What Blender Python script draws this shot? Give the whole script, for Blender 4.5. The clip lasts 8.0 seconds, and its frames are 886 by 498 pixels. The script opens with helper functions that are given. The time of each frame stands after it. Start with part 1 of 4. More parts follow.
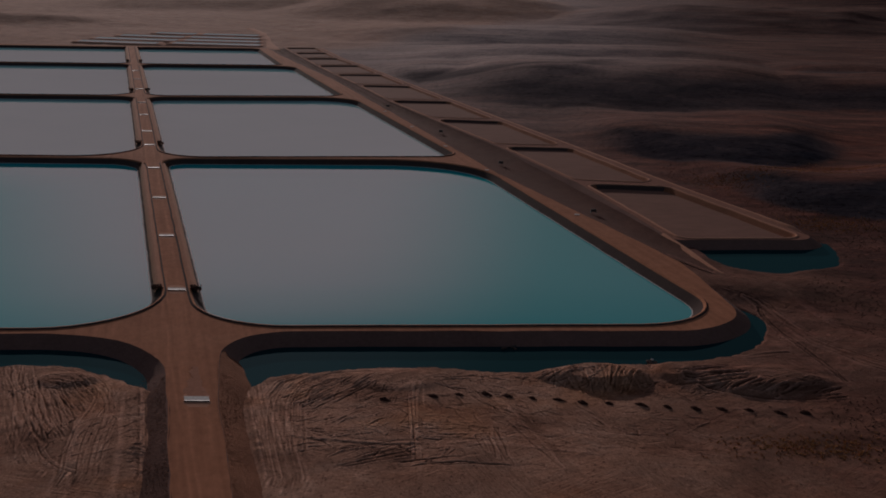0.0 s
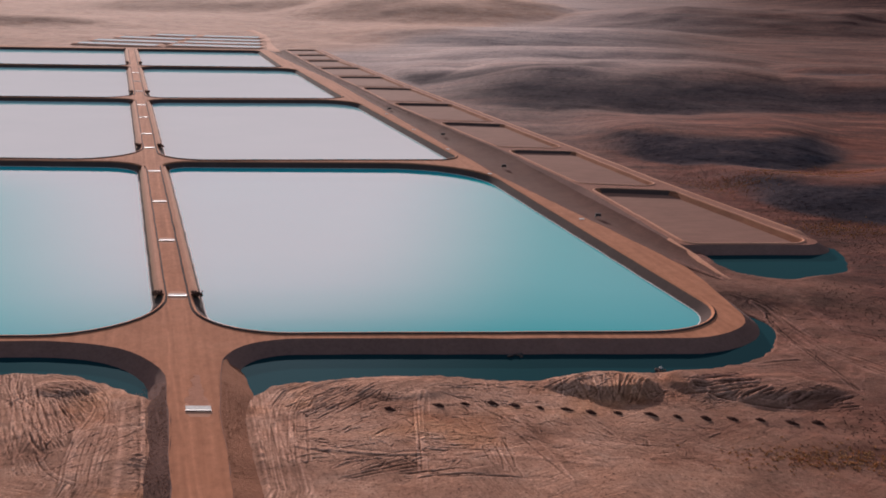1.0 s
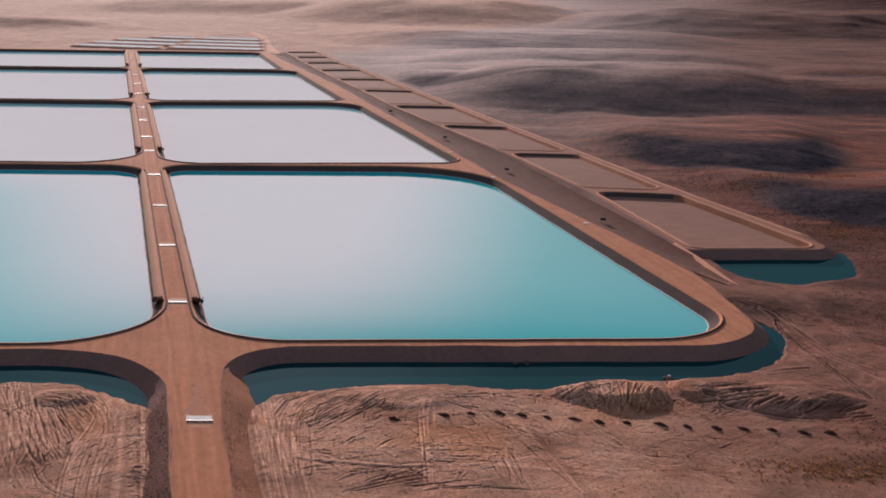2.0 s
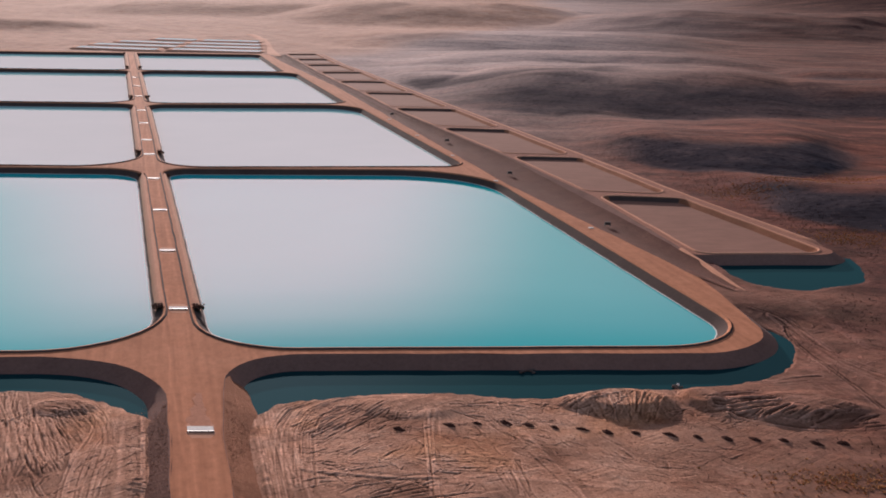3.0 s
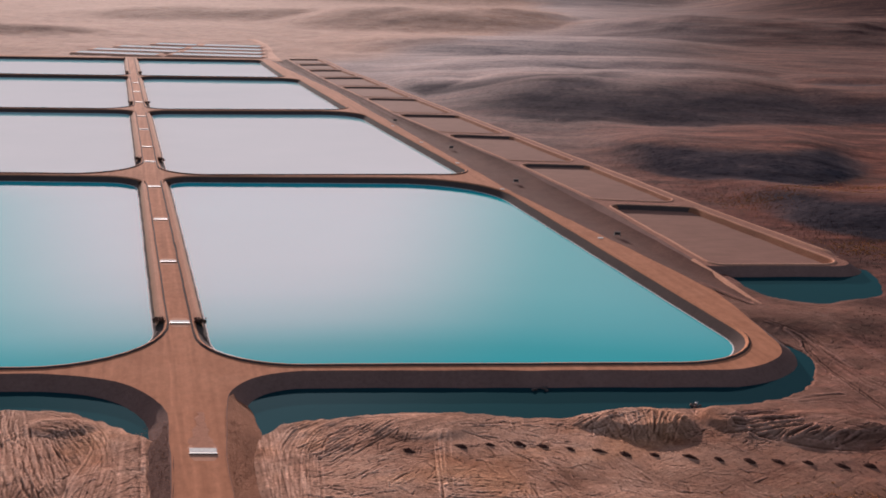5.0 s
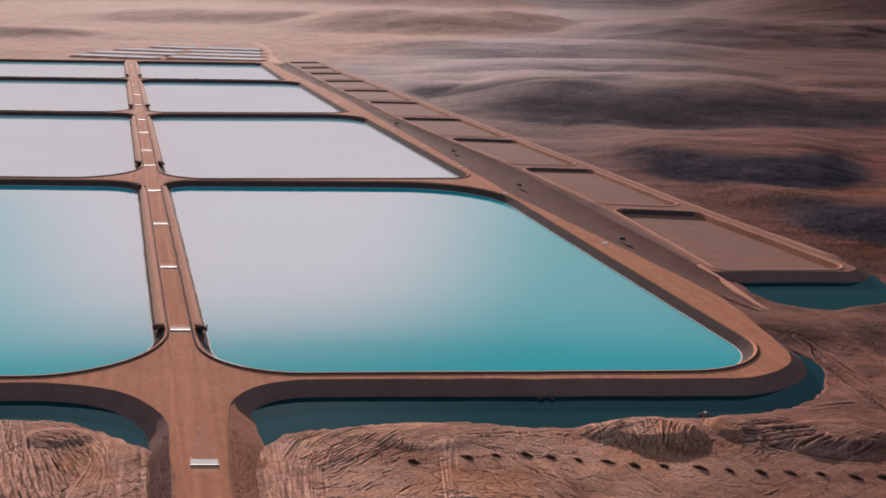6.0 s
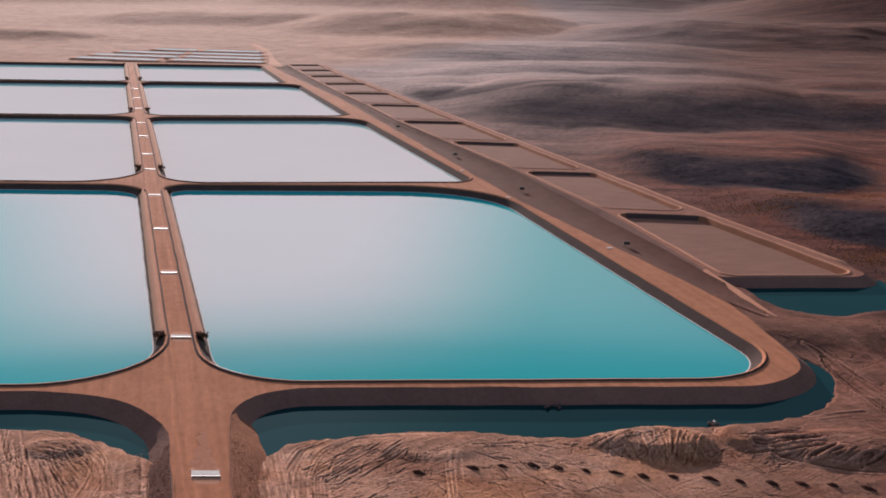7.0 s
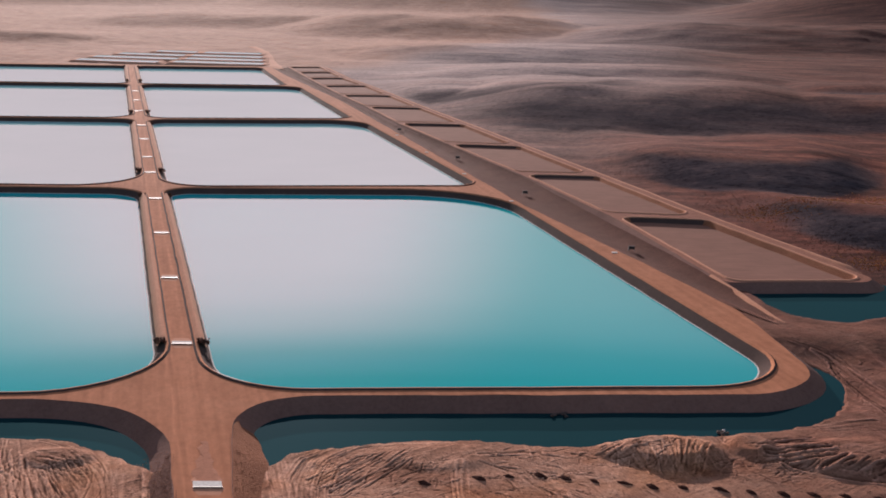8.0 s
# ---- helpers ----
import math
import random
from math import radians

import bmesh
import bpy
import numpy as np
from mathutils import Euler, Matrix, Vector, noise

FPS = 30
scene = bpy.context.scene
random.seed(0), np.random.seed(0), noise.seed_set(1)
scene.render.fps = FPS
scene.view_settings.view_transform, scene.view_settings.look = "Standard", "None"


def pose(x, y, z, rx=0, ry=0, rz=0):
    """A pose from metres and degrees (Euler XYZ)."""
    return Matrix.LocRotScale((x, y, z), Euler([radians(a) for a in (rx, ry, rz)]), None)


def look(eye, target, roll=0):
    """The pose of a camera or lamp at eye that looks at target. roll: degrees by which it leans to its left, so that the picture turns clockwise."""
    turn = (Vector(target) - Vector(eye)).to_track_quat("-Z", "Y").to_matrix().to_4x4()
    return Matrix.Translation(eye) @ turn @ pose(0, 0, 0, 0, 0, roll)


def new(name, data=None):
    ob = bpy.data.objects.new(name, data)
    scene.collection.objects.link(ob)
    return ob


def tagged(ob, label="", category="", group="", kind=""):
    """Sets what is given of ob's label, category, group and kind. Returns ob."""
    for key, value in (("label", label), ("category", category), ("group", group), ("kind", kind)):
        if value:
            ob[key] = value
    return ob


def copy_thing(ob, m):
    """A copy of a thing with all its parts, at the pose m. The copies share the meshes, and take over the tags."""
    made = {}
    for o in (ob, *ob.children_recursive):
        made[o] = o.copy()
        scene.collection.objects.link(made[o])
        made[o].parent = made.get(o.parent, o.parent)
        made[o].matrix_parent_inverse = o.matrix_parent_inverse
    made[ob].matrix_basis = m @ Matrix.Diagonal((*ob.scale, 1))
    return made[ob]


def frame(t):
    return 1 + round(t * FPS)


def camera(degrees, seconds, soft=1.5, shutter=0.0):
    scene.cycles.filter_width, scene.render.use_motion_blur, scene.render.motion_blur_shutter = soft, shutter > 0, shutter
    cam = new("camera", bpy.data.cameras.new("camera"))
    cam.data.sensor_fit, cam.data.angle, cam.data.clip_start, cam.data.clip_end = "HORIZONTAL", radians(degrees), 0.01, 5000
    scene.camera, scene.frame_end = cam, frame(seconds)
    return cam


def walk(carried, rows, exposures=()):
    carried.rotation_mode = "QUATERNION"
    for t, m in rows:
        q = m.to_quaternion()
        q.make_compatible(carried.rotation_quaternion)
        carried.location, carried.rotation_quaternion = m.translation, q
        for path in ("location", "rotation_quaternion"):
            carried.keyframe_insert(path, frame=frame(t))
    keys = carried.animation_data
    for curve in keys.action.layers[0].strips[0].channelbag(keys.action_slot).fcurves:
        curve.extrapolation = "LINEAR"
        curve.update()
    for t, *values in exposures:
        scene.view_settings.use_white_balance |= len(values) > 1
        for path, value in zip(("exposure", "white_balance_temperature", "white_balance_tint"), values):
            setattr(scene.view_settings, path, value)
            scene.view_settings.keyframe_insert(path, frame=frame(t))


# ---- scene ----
cam = camera(42.0, 8.0, soft=1.8)


def aim(x, y, z, tilt, lean, turn):
    """Camera pose from place, tilt above level, lean to its left and turn, in degrees."""
    return pose(x, y, z, 90 + tilt, 0, turn) @ pose(0, 0, 0, 0, 0, lean)


PATH = [
    (0.0, aim(0.00, -0.05, 65.02, -14.425, 0.895, -0.001)),
    (0.5, aim(-0.53, 1.47, 65.02, -14.383, 0.923, -0.020)),
    (1.0, aim(-1.00, 3.06, 65.01, -14.345, 0.925, -0.031)),
    (1.5, aim(-1.43, 4.68, 64.99, -14.307, 0.917, -0.037)),
    (3.0, aim(-2.70, 9.47, 64.93, -14.176, 0.912, -0.050)),
    (3.5, aim(-3.14, 11.02, 64.92, -14.124, 0.922, -0.055)),
    (4.0, aim(-3.57, 12.54, 64.90, -14.068, 0.935, -0.060)),
    (4.5, aim(-4.00, 14.04, 64.89, -14.011, 0.946, -0.064)),
    (6.0, aim(-5.21, 18.42, 64.85, -13.833, 0.942, -0.074)),
    (6.5, aim(-5.59, 19.84, 64.83, -13.776, 0.931, -0.076)),
    (7.0, aim(-5.96, 21.24, 64.81, -13.722, 0.924, -0.077)),
    (7.5, aim(-6.35, 22.60, 64.79, -13.672, 0.935, -0.080)),
    (8.0, aim(-6.78, 23.89, 64.79, -13.625, 0.965, -0.086)),
]
# the shot fades in from dark during its first second
EXPOSURES = [(t, 0.50 + stops, 6350, 19) for t, stops in ((0.0, -2.15), (0.5, -0.95), (1.0, -0.12), (1.3, 0.0), (8.0, 0.0))]
walk(cam, PATH, EXPOSURES)

# ---- daylight: low sun ahead of the camera, dusty sky ----
SUN_UP, SUN_AZ = 11.0, -14.0
su, sa = radians(SUN_UP), radians(SUN_AZ)
SUN_DIR = Vector((math.cos(su) * math.sin(sa), math.cos(su) * math.cos(sa), math.sin(su)))
world = bpy.data.worlds.new("sky")
scene.world = world
world.use_nodes = True
wt = world.node_tree


def sky_math(op, *values, vector=False):
    """One arithmetic node of the sky."""
    n = wt.nodes.new("ShaderNodeVectorMath" if vector else "ShaderNodeMath")
    n.operation = op
    for sock, v in zip(n.inputs, values):
        if isinstance(v, (int, float, tuple, Vector)):
            sock.default_value = v
        else:
            wt.links.new(v, sock)
    return n.outputs["Value"] if op == "DOT_PRODUCT" else n.outputs[0]


def sky_step(v, a, b, lo=0.0, hi=1.0):
    n = wt.nodes.new("ShaderNodeMapRange")
    n.interpolation_type = "SMOOTHSTEP"
    for key, k in (("From Min", a), ("From Max", b), ("To Min", lo), ("To Max", hi)):
        n.inputs[key].default_value = k
    wt.links.new(v, n.inputs["Value"])
    return n.outputs[0]


sky = wt.nodes.new("ShaderNodeTexSky")
sky.sky_type = "NISHITA"
sky.sun_disc = False
sky.sun_elevation = su
sky.sun_rotation = sa % (2 * math.pi)
sky.dust_density = 3.0
sky.air_density = 1.0
# dust haze: the brightest sky levels off to white
haze = sky_math("MULTIPLY_ADD", sky.outputs[0], (1 / 7.0, 1 / 7.3, 1 / 8.0), (1, 1, 1), vector=True)
level = sky_math("DIVIDE", sky.outputs[0], haze, vector=True)
# added glow, wide and domed over the horizon ahead, for ponds to mirror white
# azimuth fitted to where the ponds look white, not to the sun
GLOW_AZ = radians(-9.9)
POND_GLOW = (15.2, 9.0, 8.7)
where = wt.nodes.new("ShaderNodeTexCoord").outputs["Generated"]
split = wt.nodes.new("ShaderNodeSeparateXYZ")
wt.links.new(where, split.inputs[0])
aside = sky_math("DOT_PRODUCT", where, Vector((math.cos(GLOW_AZ), -math.sin(GLOW_AZ), 0)), vector=True)
ahead = sky_math("DOT_PRODUCT", where, Vector((math.sin(GLOW_AZ), math.cos(GLOW_AZ), 0)), vector=True)
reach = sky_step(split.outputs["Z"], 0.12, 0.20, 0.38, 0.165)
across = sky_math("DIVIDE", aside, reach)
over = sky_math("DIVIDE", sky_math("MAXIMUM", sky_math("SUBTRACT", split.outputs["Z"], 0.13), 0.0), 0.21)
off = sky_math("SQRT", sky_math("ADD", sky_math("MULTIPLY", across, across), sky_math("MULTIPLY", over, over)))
pond_glow = sky_math("MULTIPLY", sky_step(off, 0.65, 1.75, 1.0, 0.0), sky_step(ahead, 0.0, 0.3))
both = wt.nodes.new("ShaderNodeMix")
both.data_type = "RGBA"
wt.links.new(pond_glow, both.inputs["Factor"])
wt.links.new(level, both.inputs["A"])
both.inputs["B"].default_value = (*POND_GLOW, 1)
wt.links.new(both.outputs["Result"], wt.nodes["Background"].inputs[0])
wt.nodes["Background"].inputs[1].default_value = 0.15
sun_data = bpy.data.lights.new("sun", "SUN")
sun_data.energy, sun_data.angle, sun_data.color = 5.0, radians(0.5), (1.0, 0.89, 0.79)
sun = new("sun", sun_data)
sun.matrix_world = look(SUN_DIR * 400, (0, 0, 0))


# ---- materials ----
def shade(name, base, rough=0.9, spec=0.3):
    m = bpy.data.materials.new(name)
    m.use_nodes = True
    b = m.node_tree.nodes["Principled BSDF"]
    b.inputs["Base Color"].default_value = (*base, 1)
    b.inputs["Roughness"].default_value = rough
    b.inputs["Specular IOR Level"].default_value = spec
    return m, m.node_tree, b


def coords(nt, scale=(1, 1, 1), turn=0.0):
    g = nt.nodes.new("ShaderNodeNewGeometry")
    spin = nt.nodes.new("ShaderNodeMapping")
    spin.inputs["Rotation"].default_value = (0, 0, turn)
    mp = nt.nodes.new("ShaderNodeMapping")
    mp.inputs["Scale"].default_value = scale
    nt.links.new(g.outputs["Position"], spin.inputs["Vector"])
    nt.links.new(spin.outputs["Vector"], mp.inputs["Vector"])
    return mp.outputs["Vector"]


def noise_node(nt, vec, scale, detail=4.0, rough=0.6):
    n = nt.nodes.new("ShaderNodeTexNoise")
    n.inputs["Scale"].default_value = scale
    n.inputs["Detail"].default_value = detail
    n.inputs["Roughness"].default_value = rough
    nt.links.new(vec, n.inputs["Vector"])
    return n.outputs["Fac"]


def ramp(nt, fac, stops):
    r = nt.nodes.new("ShaderNodeValToRGB")
    while len(r.color_ramp.elements) < len(stops):
        r.color_ramp.elements.new(0.5)
    for e, (p, c) in zip(r.color_ramp.elements, stops):
        e.position, e.color = p, (*c, 1)
    nt.links.new(fac, r.inputs["Fac"])
    return r.outputs["Color"]


def mix(nt, a, b, fac, mode="MIX"):
    m = nt.nodes.new("ShaderNodeMix")
    m.data_type, m.blend_type = "RGBA", mode
    for sock, v in ((m.inputs["A"], a), (m.inputs["B"], b), (m.inputs["Factor"], fac)):
        if isinstance(v, (int, float)):
            sock.default_value = v
        elif isinstance(v, tuple):
            sock.default_value = (*v, 1)
        else:
            nt.links.new(v, sock)
    return m.outputs["Result"]


def bump(nt, b, height, strength, dist):
    n = nt.nodes.new("ShaderNodeBump")
    n.inputs["Strength"].default_value, n.inputs["Distance"].default_value = strength, dist
    nt.links.new(height, n.inputs["Height"])
    nt.links.new(n.outputs["Normal"], b.inputs["Normal"])


def earth(name, dark, mid, light, fine=0.9, relief=0.25, stretch=(1, 1, 1), turn=0.0, streak=0.0, wild=None, gloss=0.035, lanes=False):
    m, nt, b = shade(name, mid, 1.0, gloss)
    v = coords(nt)
    w = coords(nt, stretch, turn)
    big = noise_node(nt, v, 0.03, 6, 0.65)
    middle = noise_node(nt, v, 0.22, 6, 0.7)
    small = noise_node(nt, w, fine, 8, 0.72)
    c1 = ramp(nt, big, [(0.32, dark), (0.5, mid), (0.68, light)])
    c2 = ramp(nt, middle, [(0.3, dark), (0.5, mid), (0.7, light)])
    c3 = ramp(nt, small, [(0.3, tuple(0.6 * k for k in mid)), (0.5, mid), (0.7, tuple(min(1, 1.3 * k) for k in mid))])
    c = mix(nt, mix(nt, c1, c2, 0.5), c3, 0.45)
    height = small
    if streak:
        # scratches of blades and tracks in three directions, each over its own patches
        for k, deg in enumerate((14, 68, -38)):
            thin = noise_node(nt, coords(nt, (0.10, 1.5, 1), radians(deg)), 1.3, 5, 0.75)
            where_ = ramp(nt, noise_node(nt, coords(nt, (1, 1, 1), 1.7 * k + 0.4), 0.07, 3), [(0.47, (0, 0, 0)), (0.55, (1, 1, 1))])
            line = ramp(nt, thin, [(0.34, (1.0, 1.0, 1.0)), (0.44, (0.74, 0.72, 0.71)), (0.54, (0.74, 0.72, 0.71)), (0.64, (0.36, 0.33, 0.32))])
            c = mix(nt, c, mix(nt, (0.74, 0.72, 0.71), line, where_), streak, "MULTIPLY")
            height = mix(nt, height, thin, where_)
    if lanes:
        lane = noise_node(nt, coords(nt, (0.7, 0.02, 1), turn), 1.0, 3, 0.5)
        c = mix(nt, c, ramp(nt, lane, [(0.36, (0.82, 0.80, 0.79)), (0.64, (1.12, 1.14, 1.16))]), 0.6, "MULTIPLY")
        # wheel lines along the middle of the causeway
        pos = nt.nodes.new("ShaderNodeSeparateXYZ")
        nt.links.new(coords(nt), pos.inputs[0])
        side = nt.nodes.new("ShaderNodeMath")
        side.operation = "MULTIPLY_ADD"
        side.inputs[1].default_value = 0.2815
        nt.links.new(pos.outputs["Y"], side.inputs[0])
        nt.links.new(pos.outputs["X"], side.inputs[2])
        wander = nt.nodes.new("ShaderNodeMath")
        wander.operation = "MULTIPLY_ADD"
        wander.inputs[1].default_value = 1.6
        nt.links.new(noise_node(nt, coords(nt, (1, 0.3, 1)), 0.12, 2), wander.inputs[0])
        nt.links.new(side.outputs[0], wander.inputs[2])
        unit = nt.nodes.new("ShaderNodeMapRange")
        unit.inputs["From Min"].default_value, unit.inputs["From Max"].default_value = 2.7, 14.7
        nt.links.new(wander.outputs[0], unit.inputs["Value"])
        k0, k1, k2 = (0.88, 0.88, 0.88), (1.28, 1.32, 1.36), (1.05, 1.06, 1.07)
        rut = ramp(nt, unit.outputs[0], [(0.0, k0), (0.30, k0), (0.335, k1), (0.37, k0), (0.40, k0), (0.43, k1), (0.47, k2), (0.62, k2), (0.66, k1), (0.70, k0), (1.0, k0)])
        worn = ramp(nt, noise_node(nt, coords(nt, (1, 0.25, 1)), 0.35, 3), [(0.35, (0.15, 0.15, 0.15)), (0.65, (0.8, 0.8, 0.8))])
        c = mix(nt, c, mix(nt, (1.0, 1.0, 1.0), rut, worn), 0.8, "MULTIPLY")
    if wild:
        # patches of redder subsoil, pale dried crust and orange sand
        patch = noise_node(nt, coords(nt, (0.7, 1.0, 1), 0.4), 0.11, 7, 0.68)
        c = mix(nt, c, ramp(nt, patch, [(0.36, (0.62, 0.54, 0.50)), (0.46, (0.92, 0.90, 0.88)), (0.56, (1.0, 1.02, 1.02)), (0.66, (1.16, 1.22, 1.24))]), 0.85, "MULTIPLY")
        sand = noise_node(nt, coords(nt, (1, 1, 1), 1.1), 0.06, 5, 0.6)
        c = mix(nt, c, ramp(nt, sand, [(0.55, (1.0, 1.0, 1.0)), (0.68, (1.0, 0.84, 0.66))]), 0.8, "MULTIPLY")
        # crumbs and pits of turned soil
        crumb = noise_node(nt, coords(nt, (1, 0.7, 1)), 2.4, 3, 0.6)
        c = mix(nt, c, ramp(nt, crumb, [(0.32, (0.40, 0.36, 0.34)), (0.43, (1, 1, 1)), (0.58, (1, 1, 1)), (0.67, (1.4, 1.42, 1.44))]), 0.85, "MULTIPLY")
        # untouched desert away from the works
        d1, d2, d3 = wild
        far = ramp(nt, noise_node(nt, coords(nt, (0.35, 1.6, 1)), 0.045, 8, 0.68), [(0.3, d1), (0.5, d2), (0.72, d3)])
        grain = ramp(nt, middle, [(0.3, (0.6, 0.6, 0.6)), (0.7, (1, 1, 1))])
        far = mix(nt, far, grain, 0.8, "MULTIPLY")
        # haze over the open plain, put into the soil colour
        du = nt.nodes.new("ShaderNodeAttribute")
        du.attribute_name = "far_haze"
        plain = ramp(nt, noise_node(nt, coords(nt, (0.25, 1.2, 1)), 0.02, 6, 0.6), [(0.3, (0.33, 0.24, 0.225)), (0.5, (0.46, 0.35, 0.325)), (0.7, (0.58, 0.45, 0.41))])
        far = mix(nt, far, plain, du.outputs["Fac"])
        # rust-red subsoil laid bare round the near mounds
        ru = nt.nodes.new("ShaderNodeAttribute")
        ru.attribute_name = "rusty"
        rust = ramp(nt, noise_node(nt, coords(nt, (0.3, 1.6, 1), 0.1), 0.14, 7, 0.7), [(0.34, (0.66, 0.46, 0.40)), (0.5, (1.05, 0.80, 0.72)), (0.66, (1.5, 1.28, 1.16))])
        far = mix(nt, far, mix(nt, (1.0, 1.0, 1.0), rust, ru.outputs["Fac"]), 1.0, "MULTIPLY")
        # shade on the hills' front slopes, put into the soil colour
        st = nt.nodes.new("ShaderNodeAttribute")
        st.attribute_name = "slope_shade"
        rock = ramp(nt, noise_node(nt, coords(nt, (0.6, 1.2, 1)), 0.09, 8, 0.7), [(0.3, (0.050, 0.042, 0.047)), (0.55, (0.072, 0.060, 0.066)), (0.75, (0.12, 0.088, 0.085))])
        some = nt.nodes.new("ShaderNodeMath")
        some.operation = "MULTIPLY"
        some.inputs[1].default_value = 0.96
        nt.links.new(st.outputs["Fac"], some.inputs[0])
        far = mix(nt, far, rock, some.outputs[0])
        # no sheen where that slope shade is painted
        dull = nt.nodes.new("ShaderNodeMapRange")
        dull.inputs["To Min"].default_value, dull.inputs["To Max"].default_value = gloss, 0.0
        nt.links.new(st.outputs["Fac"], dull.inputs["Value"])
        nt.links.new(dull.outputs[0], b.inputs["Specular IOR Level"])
        # tufts and washed gravel
        tuft = noise_node(nt, coords(nt, (0.5, 1.0, 1)), 0.75, 5, 0.7)
        far = mix(nt, far, ramp(nt, tuft, [(0.36, (0.30, 0.28, 0.28)), (0.46, (1, 1, 1)), (0.57, (1, 1, 1)), (0.66, (1.75, 1.6, 1.45))]), 0.85, "MULTIPLY")
        wash = noise_node(nt, coords(nt, (0.12, 1.0, 1), 0.25), 0.10, 6, 0.7)
        far = mix(nt, far, ramp(nt, wash, [(0.36, (0.6, 0.58, 0.58)), (0.5, (1, 1, 1)), (0.66, (1.3, 1.22, 1.15))]), 0.8, "MULTIPLY")
        at = nt.nodes.new("ShaderNodeAttribute")
        at.attribute_name = "worked"
        c = mix(nt, far, c, at.outputs["Fac"])
        # bare dust on wheel and blade crests, groove shade put into the colour
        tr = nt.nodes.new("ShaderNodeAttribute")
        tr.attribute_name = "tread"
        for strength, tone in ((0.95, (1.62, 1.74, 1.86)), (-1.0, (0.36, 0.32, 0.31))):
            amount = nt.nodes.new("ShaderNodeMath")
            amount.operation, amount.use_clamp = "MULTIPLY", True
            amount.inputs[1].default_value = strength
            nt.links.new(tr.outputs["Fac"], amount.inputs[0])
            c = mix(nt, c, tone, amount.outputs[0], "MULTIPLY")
    nt.links.new(c, b.inputs["Base Color"])
    bump(nt, b, height, 0.9, relief)
    return m


M_GROUND = earth("desert_soil", (0.35, 0.162, 0.103), (0.60, 0.305, 0.20), (0.86, 0.54, 0.385), 1.6, 0.25, streak=0.4,
                 wild=((0.084, 0.032, 0.026), (0.150, 0.056, 0.042), (0.28, 0.115, 0.080)))
M_ROAD = earth("packed_earth_road", (0.35, 0.132, 0.066), (0.45, 0.178, 0.094), (0.56, 0.245, 0.14), 0.9, 0.03, (1.0, 0.5, 1.0), radians(-14), lanes=True)
# bank earths darkened: shade of slopes and bund faces put into colour
M_BANK = earth("dark_earth_bank", (0.155, 0.079, 0.064), (0.215, 0.115, 0.092), (0.285, 0.155, 0.122), 1.6, 0.2)
M_SHADE_BANK = earth("shade_dark_bank", (0.06, 0.038, 0.034), (0.085, 0.055, 0.048), (0.12, 0.075, 0.064), 1.6, 0.12)
M_GRAVEL = earth("dark_gravel", (0.125, 0.058, 0.045), (0.185, 0.086, 0.065), (0.28, 0.135, 0.10), 1.8, 0.4, streak=0.45)
M_BUND = earth("graded_bund", (0.40, 0.155, 0.08), (0.50, 0.205, 0.11), (0.60, 0.28, 0.165), 1.4, 0.12)
M_RUBBLE = earth("orange_rubble", (0.20, 0.078, 0.043), (0.30, 0.122, 0.068), (0.43, 0.19, 0.11), 2.2, 0.4)
M_DRAGGED = earth("dragged_dust", (0.33, 0.135, 0.078), (0.42, 0.185, 0.115), (0.53, 0.26, 0.17), 1.6, 0.03)
M_TERRACE = earth("dry_terrace", (0.215, 0.090, 0.060), (0.29, 0.126, 0.085), (0.38, 0.175, 0.122), 1.4, 0.2)
M_MUD = earth("silt_bed", (0.205, 0.100, 0.072), (0.25, 0.124, 0.090), (0.30, 0.154, 0.113), 0.25, 0.02, (0.5, 3, 1))
M_SCRUB = earth("dry_scrub", (0.40, 0.17, 0.065), (0.54, 0.25, 0.10), (0.66, 0.36, 0.17), 2.0, 0.1)
M_SHRUB = earth("brown_shrub", (0.08, 0.045, 0.035), (0.12, 0.065, 0.05), (0.18, 0.10, 0.075), 2.0, 0.1)
M_DUST = earth("pale_dust", (0.46, 0.21, 0.125), (0.54, 0.26, 0.165), (0.61, 0.33, 0.22), 1.2, 0.05)


def water(name, deep, pale, gloss, tint=(1, 1, 1), always=0.0):
    """Cloudy still water: colour from within under a mirror that grows towards grazing views."""
    m = bpy.data.materials.new(name)
    m.use_nodes = True
    nt = m.node_tree
    nt.nodes.remove(nt.nodes["Principled BSDF"])
    body = nt.nodes.new("ShaderNodeBsdfDiffuse")
    nt.links.new(ramp(nt, noise_node(nt, coords(nt), 0.012, 3), [(0.3, deep), (0.7, pale)]), body.inputs["Color"])
    top = nt.nodes.new("ShaderNodeBsdfGlossy")
    top.inputs["Roughness"].default_value = 0.0
    top.inputs["Color"].default_value = (*tint, 1)
    slant = nt.nodes.new("ShaderNodeLayerWeight")
    slant.inputs["Blend"].default_value = 0.5
    amount = ramp(nt, slant.outputs["Facing"], [(p, (always + gloss * g,) * 3) for p, g in ((0.60, 0.0), (0.655, 0.015), (0.68, 0.05), (0.70, 0.112), (0.725, 0.152), (0.75, 0.166), (0.80, 0.17), (1.0, 0.17))])
    both = nt.nodes.new("ShaderNodeMixShader")
    nt.links.new(amount, both.inputs[0])
    nt.links.new(body.outputs[0], both.inputs[1])
    nt.links.new(top.outputs[0], both.inputs[2])
    nt.links.new(both.outputs[0], nt.nodes["Material Output"].inputs["Surface"])
    return m


